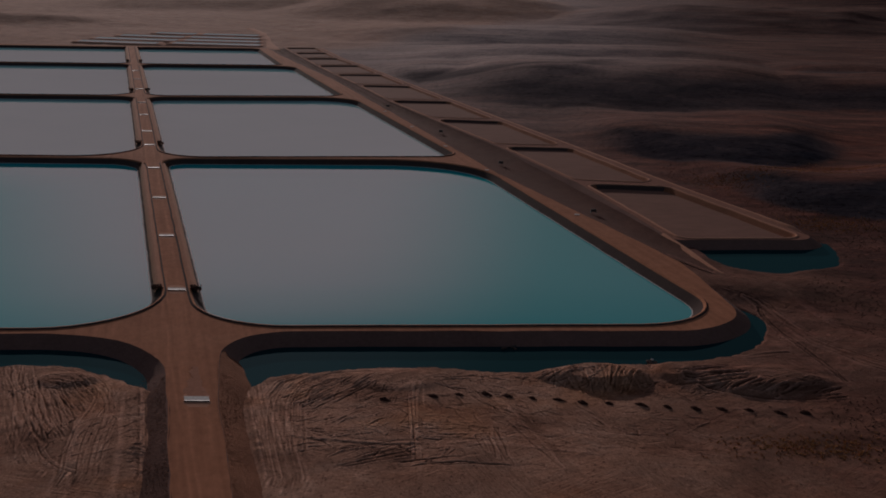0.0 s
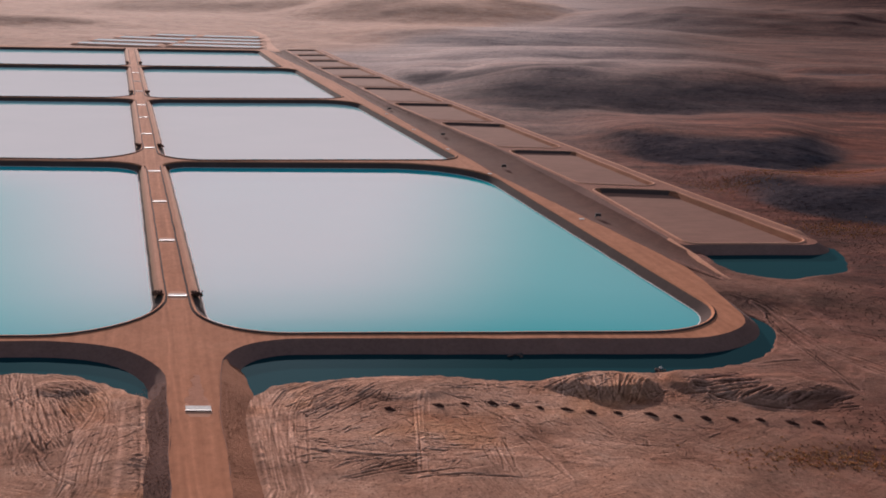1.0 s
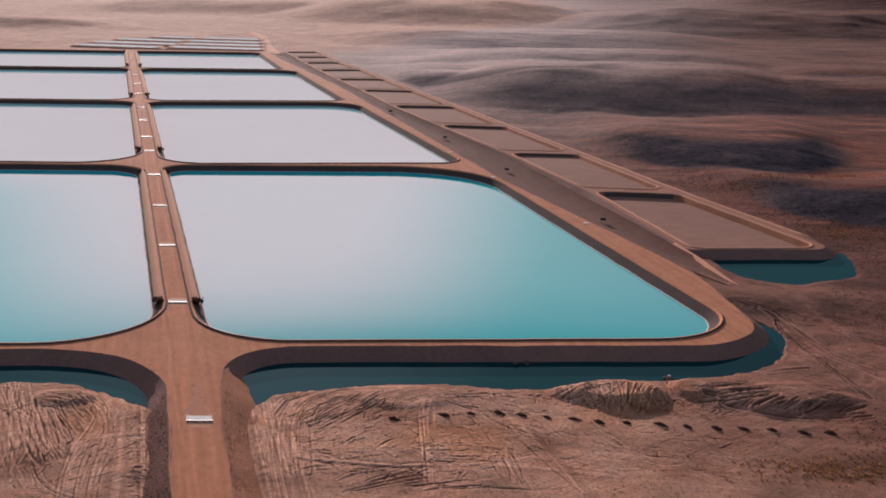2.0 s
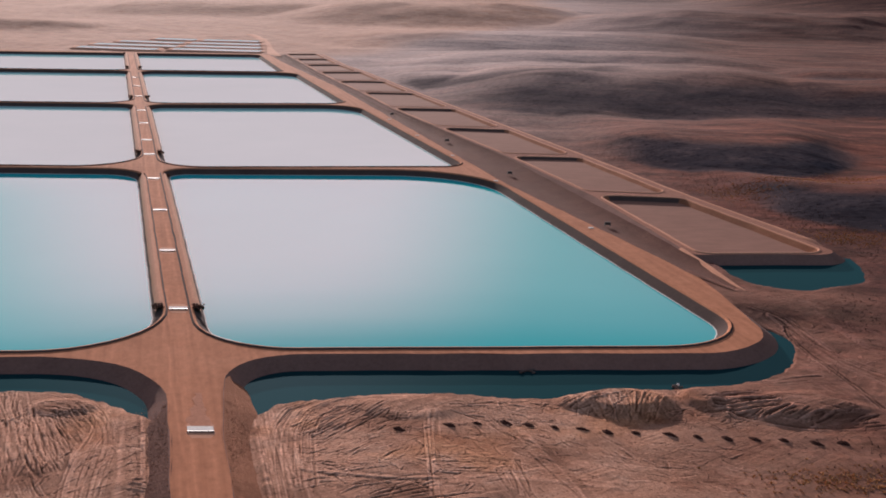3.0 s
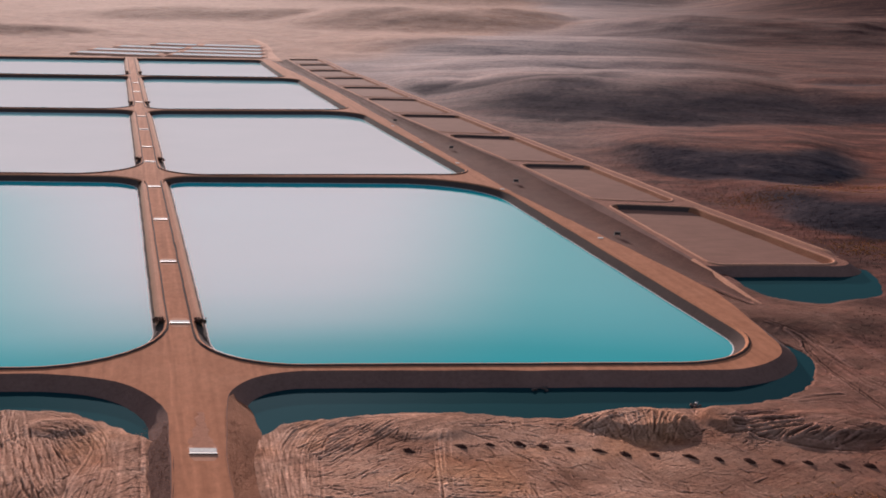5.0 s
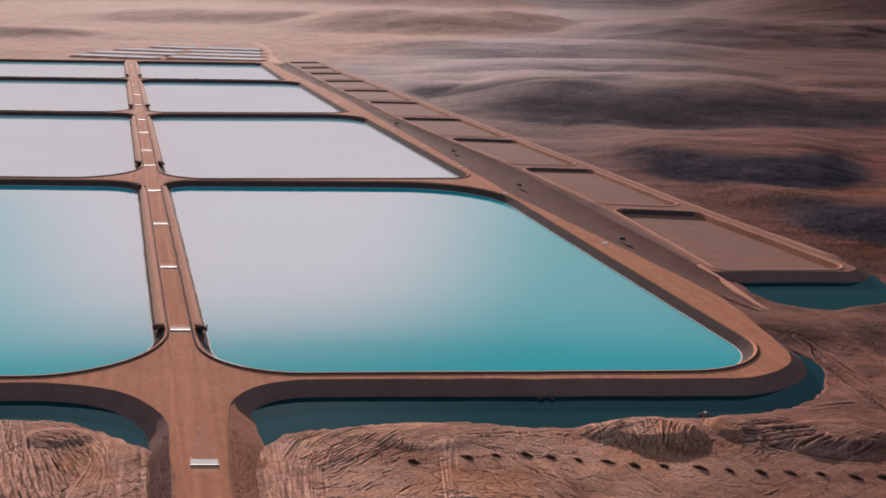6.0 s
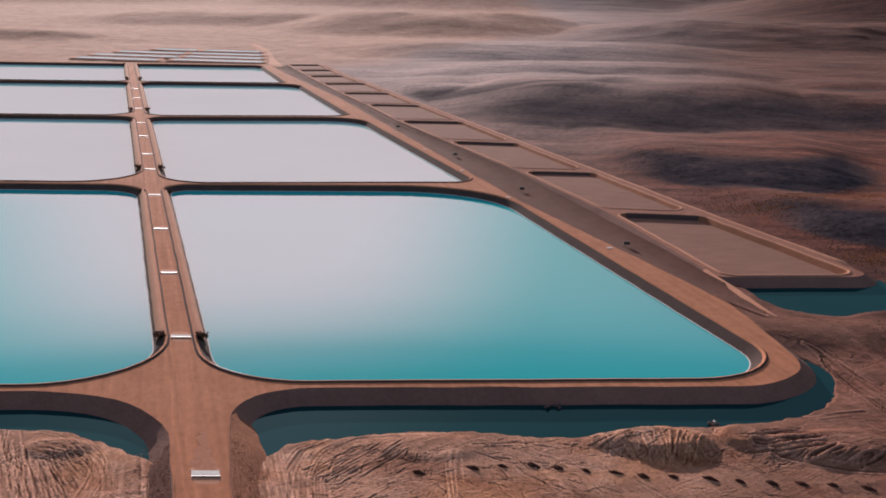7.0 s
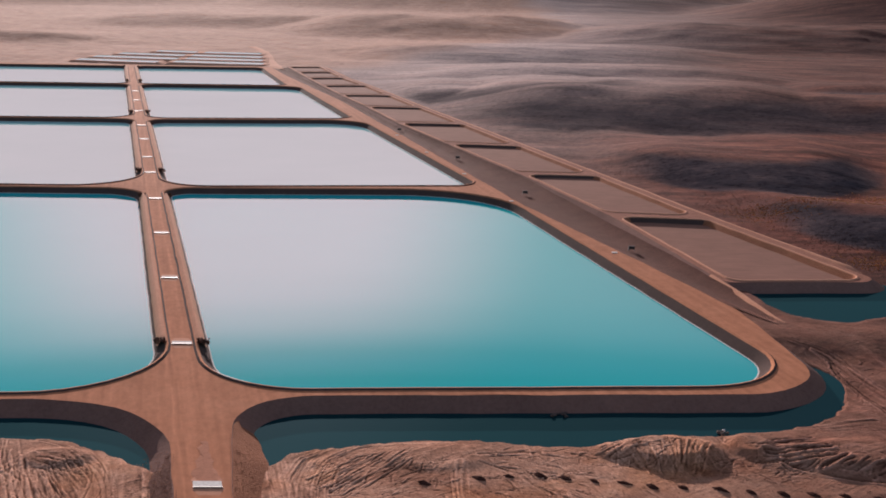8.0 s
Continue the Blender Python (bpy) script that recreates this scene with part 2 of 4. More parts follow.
M_BRINE = water("turquoise_brine", (0.006, 0.375, 0.402), (0.009, 0.40, 0.428), 1.0)
M_PALE_BRINE = water("glare_pale_brine", (0.24, 0.47, 0.47), (0.27, 0.50, 0.50), 0.735)
M_MOAT = water("seepage_water", (0.005, 0.026, 0.033), (0.007, 0.036, 0.044), 0.06, (0.36, 0.86, 0.95), 0.034)

M_WHITE, _nt, _b = shade("white_painted_concrete", (0.80, 0.79, 0.77), 0.95, 0.1)
_f = noise_node(_nt, coords(_nt), 3.0, 6)
_nt.links.new(ramp(_nt, _f, [(0.2, (0.45, 0.38, 0.33)), (0.55, (0.72, 0.67, 0.62))]), _b.inputs["Base Color"])
M_SALT = earth("salt_crust", (0.45, 0.40, 0.36), (0.62, 0.57, 0.53), (0.78, 0.75, 0.72), 1.5, 0.03)
M_STONE = earth("dark_rubble", (0.07, 0.05, 0.045), (0.12, 0.085, 0.075), (0.19, 0.14, 0.12), 2.5, 0.1)
M_CLOD = earth("dark_red_clods", (0.045, 0.018, 0.013), (0.075, 0.030, 0.022), (0.12, 0.05, 0.037), 2.5, 0.2)
M_STEEL, _, _b = shade("dark_painted_steel", (0.03, 0.03, 0.035), 0.5)


# ---- geometry helpers ----
def hash2(ix, iy, seed):
    h = (ix.astype(np.int64) * 374761393 + iy.astype(np.int64) * 668265263 + seed * 974711) & 0x7FFFFFFF
    h = ((h ^ (h >> 13)) * 1274126177) & 0x7FFFFFFF
    return ((h ^ (h >> 16)) & 0xFFFF) / 65535.0


def vn(x, y, size, seed=0):
    """Smooth value noise from -1 to 1 with cells of that size."""
    x, y = np.asarray(x, float) / size, np.asarray(y, float) / size
    ix, iy = np.floor(x), np.floor(y)
    fx, fy = x - ix, y - iy
    fx, fy = fx * fx * (3 - 2 * fx), fy * fy * (3 - 2 * fy)
    a, b = hash2(ix, iy, seed), hash2(ix + 1, iy, seed)
    c, d = hash2(ix, iy + 1, seed), hash2(ix + 1, iy + 1, seed)
    return 2 * ((a * (1 - fx) + b * fx) * (1 - fy) + (c * (1 - fx) + d * fx) * fy) - 1


def smooth(a, b, v):
    k = np.clip((v - a) / (b - a), 0, 1)
    return k * k * (3 - 2 * k)


def inside_distance(x, y, poly):
    """Signed distance to a polygon, positive inside."""
    best = np.full(x.shape, 1e18)
    odd = np.zeros(x.shape, bool)
    for (ax, ay), (bx, by) in zip(poly, poly[1:] + poly[:1]):
        dx, dy = bx - ax, by - ay
        k = np.clip(((x - ax) * dx + (y - ay) * dy) / (dx * dx + dy * dy), 0, 1)
        best = np.minimum(best, (x - ax - k * dx) ** 2 + (y - ay - k * dy) ** 2)
        cross = ((ay > y) != (by > y)) & (x < (bx - ax) * (y - ay) / (by - ay + 1e-12) + ax)
        odd ^= cross
    d = np.sqrt(best)
    return np.where(odd, d, -d)


def mesh_object(name, verts, faces, material, parent=None, soft=False):
    me = bpy.data.meshes.new(name)
    me.from_pydata([tuple(v) for v in verts], [], faces)
    me.materials.append(material)
    if soft:
        me.polygons.foreach_set("use_smooth", [True] * len(me.polygons))
    me.update()
    ob = new(name, me)
    if parent is not None:
        ob.parent = parent
    return ob


def part(name, bm, material, parent, label=""):
    me = bpy.data.meshes.new(name)
    bmesh.ops.recalc_face_normals(bm, faces=bm.faces)
    bm.to_mesh(me)
    bm.free()
    me.materials.append(material)
    ob = new(name, me)
    ob.parent = parent
    if label:
        ob["label"] = label
    return ob


def empty(name, at=(0, 0, 0)):
    ob = new(name)
    ob.location = at
    return ob


def wobble(x, y, z, amp=0.22):
    """Small unevenness of hand-graded earth, the same for the same place."""
    a = np.array([x]), np.array([y])
    return (x + amp * float(vn(*a, 5.0, 3)[0]), y + amp * float(vn(*a, 5.0, 4)[0]), z + 0.12 * amp * float(vn(*a, 4.0, 5)[0]))


def outline(corners, radii, grow=0.0, step=4.0, arc=10):
    """Rounded polygon, counter-clockwise corners, moved outward by grow; the point count doesn't depend on grow."""
    n = len(corners)
    P = [Vector(c) for c in corners]
    out_n = []
    for i in range(n):
        d = (P[(i + 1) % n] - P[i]).normalized()
        out_n.append(Vector((d.y, -d.x)))
    Q = []
    for i in range(n):
        a, b = out_n[i - 1], out_n[i]
        Q.append(P[i] + (a + b) * (grow / (1 + a.dot(b))))
    pts = []
    arcs = []
    for i in range(n):
        d0, d1 = (P[i] - P[i - 1]).normalized(), (P[(i + 1) % n] - P[i]).normalized()
        turn = d0.x * d1.y - d0.y * d1.x
        r = radii[i] + (grow if turn > 0 else -grow)
        r = max(r, 0.05)
        ang = math.acos(max(-1, min(1, d0.dot(d1))))
        t = r * math.tan(ang / 2)
        s, e = Q[i] - d0 * t, Q[i] + d1 * t
        side = 1 if turn > 0 else -1
        c = s + Vector((-d0.y, d0.x)) * r * side
        a0 = math.atan2(s.y - c.y, s.x - c.x)
        k = 2 if ang < 0.12 else arc
        arcs.append([(c.x + r * math.cos(a0 + side * ang * j / k), c.y + r * math.sin(a0 + side * ang * j / k)) for j in range(k + 1)])
    for i in range(n):
        pts += arcs[i]
        a, b = arcs[i][-1], arcs[(i + 1) % n][0]
        m = max(1, int((P[(i + 1) % n] - P[i]).length / step))
        pts += [(a[0] + (b[0] - a[0]) * j / m, a[1] + (b[1] - a[1]) * j / m) for j in range(1, m)]
    return pts


def band(name, rings, material, parent=None, soft=True, closed=True, amp=0.22):
    """Surface through rings of equal count; a ring is (points, height)."""
    n = len(rings[0][0])
    verts = [wobble(x, y, z, amp) for ring, z in rings for x, y in ring]
    faces = []
    for k in range(len(rings) - 1):
        for i in range(n if closed else n - 1):
            j = (i + 1) % n
            faces.append((k * n + i, k * n + j, (k + 1) * n + j, (k + 1) * n + i))
    return mesh_object(name, verts, faces, material, parent, soft)


def sheet(name, loops, z, material, parent=None, amp=0.0):
    """Flat fill of the first loop with the other loops left open."""
    from mathutils.geometry import tessellate_polygon
    lists = [[Vector((x, y, 0)) for x, y in lp] for lp in loops]
    flat = [p for lp in loops for p in lp]
    tris = [t for t in tessellate_polygon(lists)]
    faces = []
    for a, b, c in tris:
        pa, pb, pc = flat[a], flat[b], flat[c]
        up = (pb[0] - pa[0]) * (pc[1] - pa[1]) - (pb[1] - pa[1]) * (pc[0] - pa[0])
        faces.append((a, b, c) if up > 0 else (a, c, b))
    verts = [(*wobble(x, y, z, amp)[:2], z) if amp else (x, y, z) for x, y in flat]
    return mesh_object(name, verts, faces, material, parent)


# ---- plan ----
WATER, MOAT, LAND = -1.5, -1.95, -1.6
RUN = 2.0


def cause_r(y):
    return -47.7 - 0.281 * (y - 219.0)


def cause_l(y):
    return -59.5 - 0.281 * (y - 225.6)


def west(y):
    return -165.0 - 0.281 * (y - 197.0)


# water corners, counter-clockwise from the south-west, and their radii
PONDS = [
    ([(cause_r(197), 197.0), (52.3, 202.9), (7.0, 366.2), (cause_r(361), 361.0)], (18, 13, 34, 5)),
    ([(west(189), 189.0), (cause_l(195.5), 195.5), (cause_l(359.5), 359.5), (west(357), 357.0)], (6, 17, 14, 6)),
    ([(cause_r(368), 368.0), (2.5, 377.0), (-44.0, 526.0), (cause_r(517), 517.0)], (16, 5, 20, 5)),
    ([(west(365), 365.0), (cause_l(368), 368.0), (cause_l(517.5), 517.5), (west(514.5), 514.5)], (6, 16, 8, 6)),
    ([(cause_r(526), 526.0), (-49.0, 535.0), (-89.0, 668.0), (cause_r(666), 666.0)], (10, 6, 14, 6)),
    ([(west(521), 521.0), (cause_l(526), 526.0), (cause_l(665), 665.0), (west(662), 662.0)], (6, 10, 6, 6)),
    ([(cause_r(674), 674.0), (-97.0, 677.0), (-128.0, 786.0), (cause_r(784), 784.0)], (6, 5, 8, 4)),
    ([(west(671), 671.0), (cause_l(673), 673.0), (cause_l(783), 783.0), (west(781), 781.0)], (6, 6, 4, 6)),
]
ROAD_R, ROAD_L = -35.2, -40.7


def road_right(y):
    """Right edge of the approach road, which flares towards the junction."""
    return -33.0 - (0.25 if y < 160.0 else 0.173) * (y - 160.0)


CREST = [
    (ROAD_R + 0.25 * 229, -60.0), (-33.0, 160.0), (-38.6, 192.4), (57.6, 197.4), (52.3, 244.0), (34.9, 294.2), (16.4, 346.2),
    (-0.2, 403.7), (-23.0, 482.0), (-56.5, 597.4), (-104.6, 738.6), (-122.0, 797.0), (-345.0, 797.0),
    (-176.0, 184.5), (-48.3, 190.6), (ROAD_L + 0.25 * 220.8, -60.0),
]
CREST_R = (1, 60, 11, 15, 30, 40, 40, 40, 40, 40, 40, 8, 8, 8, 25, 1)

# ---- ground: one sheet, with the moat hollows, hills and track marks ----
MOAT_EDGE = [
    (-420.0, 168.0), (-110.0, 177.0), (-72.0, 177.5), (-63.0, 178.8), (-55.0, 175.6), (-47.0, 169.3), (-43.0, 166.5),
    (-31.0, 169.5), (-29.5, 171.5), (-27.0, 175.6), (-17.0, 178.8), (-1.2, 180.8), (7.6, 178.0), (15.6, 179.0), (26.0, 183.4),
    (38.8, 184.0), (49.5, 187.4), (57.6, 196.0), (61.4, 207.0), (60.6, 213.0), (56.5, 219.0), (50.0, 226.0), (44.0, 238.0), (30.0, 290.0),
    (16.0, 342.0), (-1.0, 400.0), (-24.0, 480.0), (-58.0, 595.0), (-106.0, 737.0), (-124.0, 797.0), (-420.0, 797.0),
]
MOAT_EAST = [(58.0, 276.0), (92.0, 276.0), (92.5, 262.0), (89.0, 250.0), (83.0, 246.5), (77.5, 243.5), (71.0, 239.5), (63.5, 241.5), (61.2, 246.0), (60.2, 258.0)]
# made ground level with the road where the ring road, the ridge and the swale meet
APRON = [(49.0, 230.0), (57.0, 227.0), (62.5, 230.0), (62.5, 238.0), (58.5, 250.0), (53.0, 256.0), (47.0, 250.0)]
# hills: middle, front, half width, height, front run, back run, bend of the front
NEAR_HILLS = [
    (100.0, 364.0, 50.0, 5.6, 48.0, 110.0, 50.0),
    (120.0, 288.0, 42.0, 4.8, 42.0, 45.0, 45.0),
    (98.0, 501.0, 110.0, 11.5, 98.0, 220.0, 28.0),
    (205.0, 518.0, 60.0, 8.0, 66.0, 160.0, 20.0),
    (30.0, 598.0, 75.0, 5.0, 46.0, 150.0, 20.0),
    (240.0, 625.0, 55.0, 6.0, 50.0, 110.0, 15.0),
    (420.0, 560.0, 140.0, 8.0, 68.0, 150.0, 30.0),
    (300.0, 400.0, 90.0, 5.5, 48.0, 100.0, 20.0),
]
FAR_HILLS = [
    (95.0, 705.0, 130.0, 6.0, 75.0, 130.0, -40.0),
    (70.0, 850.0, 170.0, 7.5, 100.0, 200.0, 60.0),
    (330.0, 1010.0, 230.0, 18.0, 160.0, 300.0, 60.0),
    (-10.0, 1150.0, 190.0, 17.0, 170.0, 300.0, 60.0),
    (-420.0, 1010.0, 110.0, 6.0, 60.0, 160.0, 20.0),
    (-260.0, 1300.0, 220.0, 10.0, 120.0, 250.0, 30.0),
    (900.0, 1500.0, 500.0, 60.0, 300.0, 400.0, 100.0),
    (100.0, 1900.0, 600.0, 45.0, 400.0, 500.0, 100.0),
    (-900.0, 1900.0, 600.0, 40.0, 400.0, 500.0, 100.0),
]


def axis(*runs):
    """Grid lines: start, then (end, step) runs; a step that is a ratio below 0 grows by that factor."""
    vals = [runs[0]]
    for end, step in runs[1:]:
        if step > 0:
            n = max(1, int(round((end - vals[-1]) / step)))
            a = vals[-1]
            vals += [a + (end - a) * i / n for i in range(1, n + 1)]
        else:
            s = vals[-1] - vals[-2]
            while vals[-1] < end:
                s *= -step
                vals.append(vals[-1] + s)
    return np.array(vals)


def hill_edge(x, y, hill):
    """Place across and up a hill: share of its half width, and metres behind its foot."""
    cx, cy, half, _, _, _, bend = hill
    u = (x - cx) / half
    return u, y - (cy + bend * u * u + 1.6 * vn(x, y, 24.0, int(cx + cy)) + 0.6 * vn(x, y, 7.0, 13))


def hill_height(x, y):
    h = np.zeros(x.shape)
    for hill in NEAR_HILLS + FAR_HILLS:
        high, front, back = hill[3:6]
        u, v = hill_edge(x, y, hill)
        prof = smooth(-0.1 * front, 1.1 * front, v) * (1 - smooth(front, front + back, v))
        h = np.maximum(h, high * prof * (1 - smooth(0.4, 1.15, np.abs(u))) * (1 + 0.08 * vn(x, y, 30.0, 9)))
    # gullies and rubble on the slopes
    rough_ = smooth(0.2, 3.0, h)
    return h + rough_ * (0.25 * vn(x, y, 26.0, 73) + 0.12 * vn(x + 0.4 * y, y * 0.6, 11.0, 74) + 0.06 * vn(x, y, 4.5, 75))


def hill_shade(x, y):
    """How much painted shade darkens the lower front slopes."""
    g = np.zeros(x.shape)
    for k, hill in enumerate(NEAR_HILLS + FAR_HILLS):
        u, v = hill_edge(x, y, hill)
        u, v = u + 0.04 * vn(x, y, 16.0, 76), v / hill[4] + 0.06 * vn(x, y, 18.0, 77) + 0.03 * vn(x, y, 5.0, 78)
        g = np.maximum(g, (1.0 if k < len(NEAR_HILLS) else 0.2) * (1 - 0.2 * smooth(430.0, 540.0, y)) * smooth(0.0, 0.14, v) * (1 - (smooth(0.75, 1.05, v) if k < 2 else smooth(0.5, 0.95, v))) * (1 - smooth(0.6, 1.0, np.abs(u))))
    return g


def furrows(x, y, cx, cy, rx, ry, deg, pitch, depth, seed):
    """Blade and track marks inside an uneven oval patch: relief and bare pale tread. deg: turn of the marks from north, to the west."""
    a = radians(deg)
    bend = 0.5 * vn(x, y, 9.0, seed)
    across = (x - cx) * math.cos(a) + (y - cy) * math.sin(a) + bend
    along = (y - cy) * math.cos(a) - (x - cx) * math.sin(a)
    mask = 1 - smooth(0.6, 1.0, np.hypot((x - cx) / rx, (y - cy) / ry) + 0.3 * vn(x, y, 4.0, seed + 1))
    cut = vn(across, along * 0.07, pitch * 0.55, seed + 2) + 0.5 * vn(across, along * 0.2, pitch * 0.25, seed + 3)
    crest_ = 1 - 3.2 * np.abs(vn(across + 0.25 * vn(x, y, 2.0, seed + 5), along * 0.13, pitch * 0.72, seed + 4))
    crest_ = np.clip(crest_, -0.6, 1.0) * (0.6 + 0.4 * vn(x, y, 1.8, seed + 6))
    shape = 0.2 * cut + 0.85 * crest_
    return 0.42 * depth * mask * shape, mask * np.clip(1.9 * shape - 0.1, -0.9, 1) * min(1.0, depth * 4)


# patches of marks: middle, half sizes, turn, spacing, depth, seed
FURROWS = [
    (-49, 154, 4, 22, 11, 1.2, 0.06, 25), (-24, 158, 5, 18, 14, 0.9, 0.08, 26), (-10, 169, 7, 6, 150, 0.9, 0.1, 55), (-5, 174, 8, 5, 120, 0.9, 0.1, 56),
    (2, 152, 12, 6, 80, 1.2, 0.06, 31), (26, 176, 10, 7, 17, 0.9, 0.12, 33), (31, 174, 7, 6, -15, 0.9, 0.1, 34), (52, 175.5, 14, 8, 115, 1.0, 0.12, 35),
    (62, 200, 6, 25, 20, 1.5, 0.08, 37), (68, 190, 10, 12, -30, 1.8, 0.06, 38), (30, 152, 18, 6, 80, 2.4, 0.06, 39), (70, 220, 12, 16, 50, 2.0, 0.05, 40),
]
# bundles of vehicle tracks: centre line, half width, spacing, depth
TRACKS = [
    ([(-72.0, 180.0), (-63.0, 179.4), (-57.5, 176.0), (-54.0, 170.0), (-52.0, 160.0), (-49.5, 146.0), (-46.5, 130.0)], 2.8, 0.85, 0.06),
    ([(-49.5, 172.0), (-48.0, 163.0), (-44.5, 148.0), (-41.5, 132.0)], 1.8, 1.1, 0.035),
    ([(-5.0, 181.0), (-19.0, 178.6), (-25.0, 172.0), (-26.0, 166.0), (-21.5, 148.0), (-18.0, 134.0)], 2.8, 0.8, 0.055),
    ([(-63.0, 172.0), (-66.0, 165.0), (-62.5, 157.0), (-55.0, 146.0)], 2.2, 1.0, 0.08),
    ([(-3.6, 172.0), (-3.4, 162.0), (-3.2, 150.0), (-3.0, 134.0)], 1.2, 0.62, 0.04),
    ([(-20.0, 150.5), (-8.0, 149.0), (8.0, 150.5), (22.0, 148.0)], 1.3, 1.4, 0.09),
    ([(8.0, 168.0), (10.9, 162.2), (14.0, 153.3), (18.0, 140.0)], 1.0, 1.1, 0.07),
    ([(61.0, 222.0), (65.5, 208.0), (66.5, 196.0), (72.0, 184.0), (84.0, 172.0)], 2.0, 1.0, 0.09),
    ([(70.0, 226.0), (74.0, 206.0), (86.0, 188.0)], 1.6, 1.2, 0.08),
    ([(14.0, 183.0), (26.0, 187.5), (46.0, 186.0), (60.0, 190.0)], 1.2, 0.9, 0.06),
]


def marks(x, y):
    """Relief of all marks, and their tone: pale bare tread, painted shade in cuts."""
    h, tread = np.zeros(x.shape), np.zeros(x.shape)
    zone = (y > 118) & (y < 245) & (np.abs(x) < 100)
    sx, sy = x[zone], y[zone]
    ah, at = np.zeros(sx.shape), np.zeros(sx.shape)
    for f in FURROWS:
        dh, dt = furrows(sx, sy, *f)
        ah, at = ah + dh, np.where(np.abs(dt) > np.abs(at), dt, at)
    for pts, half, pitch, depth in TRACKS:
        best, lat = np.full(sx.shape, 1e9), np.zeros(sx.shape)
        for (ax, ay), (bx, by) in zip(pts, pts[1:]):
            dx, dy = bx - ax, by - ay
            k = np.clip(((sx - ax) * dx + (sy - ay) * dy) / (dx * dx + dy * dy), 0, 1)
            ex, ey = sx - ax - k * dx, sy - ay - k * dy
            q = ex * ex + ey * ey
            lat = np.where(q < best, np.sign(dx * ey - dy * ex) * np.sqrt(q), lat)
            best = np.minimum(best, q)
        wave = np.clip(1.7 * vn(lat + 0.15 * vn(sx, sy, 4.0, 61), (sx + sy) * 0.04, 0.5 * pitch, 63), -1, 1)
        keep = (1 - smooth(0.7 * half, half, np.abs(lat))) * (0.65 + 0.35 * vn(sx, sy, 2.5, 62))
        ah, at = ah + depth * wave * keep, np.where(keep > 0.12, 0.75 * keep * np.clip(1.0 * wave + 0.2, -0.4, 1), at)
    h[zone], tread[zone] = ah, at
    return h, tread


def land(x, y):
    """Height of the open land."""
    h = LAND + 0.45 * vn(x, y, 30.0, 1) + 0.16 * vn(x, y, 7.0, 2) + 0.045 * vn(x, y, 2.2, 6) + 0.018 * vn(x, y, 0.9, 7)
    far = smooth(230.0, 420.0, y) + smooth(70, 130, np.abs(x))
    h = h + far * (0.3 * vn(x, y, 60.0, 8) + 0.10 * vn(x, y, 14.0, 11)) + marks(x, y)[0]
    # ground level with the road between the two moats
    h = h + 1.25 * (1 - smooth(0.15, 1.0, np.hypot((x - 68.0) / 27.0, (y - 240.0) / 30.0)))
    # loose spoil pushed up along the foot of the road bank
    foot = np.abs(x - (ROAD_L - 0.25 * (y - 160.8) - 4.5))
    h = h + (1 - smooth(0.2, 1.1, foot)) * (0.08 + 0.06 * vn(x, y, 2.1, 51) + 0.06 * vn(x, y, 0.8, 52)) * (1 - smooth(166.0, 172.0, y))
    foot = np.abs(x - (ROAD_R - 0.25 * (y - 169.0) + 4.7))
    h = h + (1 - smooth(0.2, 0.9, foot)) * (0.16 + 0.12 * vn(x, y, 1.3, 53)) * (1 - smooth(166.0, 172.0, y))
    for cx, cy, rx, ry, high in ((25.4, 176.8, 10.5, 6.6, 1.3), (52.0, 175.5, 14.0, 7.5, 0.8), (38.0, 178.5, 4.0, 5.0, 0.8), (-7.0, 174.0, 10.0, 5.5, 0.3), (-60.0, 172.0, 6.0, 4.0, 0.4)):
        r = np.hypot((x - cx) / rx, (y - cy) / ry) + 0.16 * vn(x, y, 4.0, 12)
        h = h + high * (1 - smooth(0.45, 1.0, r))
    return h


# single blade and wheel marks, in fans: first start, last start, first end, last end, count, half width, height, paleness
WEST_FANS = [
    (-61.5, 158.9, -59.2, 161.1, -56.0, 147.9, -53.3, 149.2, 14, 0.1, 0.09, 1.0),
    (-59.6, 161.8, -58.5, 166.8, -53.7, 151.1, -52.4, 156.5, 17, 0.1, 0.09, 1.0),
    (-69.5, 176.9, -67.0, 177.0, -65.0, 164.6, -61.7, 161.8, 12, 0.11, 0.07, 1.0),
    (-63.9, 158.1, -61.3, 157.8, -61.0, 150.8, -58.4, 150.3, 10, 0.1, 0.04, 0.7),
    (-63.6, 175.0, -60.9, 167.8, -55.2, 170.4, -53.1, 164.3, 10, 0.13, -0.06, -1.0),
    (-71.1, 176.4, -66.7, 164.5, -69.0, 175.6, -64.7, 163.8, 8, 0.1, 0.05, 0.8),
    (-70.0, 173.0, -59.0, 168.0, -60.0, 145.0, -51.5, 151.0, 30, 0.11, 0.07, 0.8),
    (-60.0, 169.0, -57.0, 172.0, -53.5, 158.0, -52.0, 165.0, 12, 0.11, -0.07, -0.9),
]
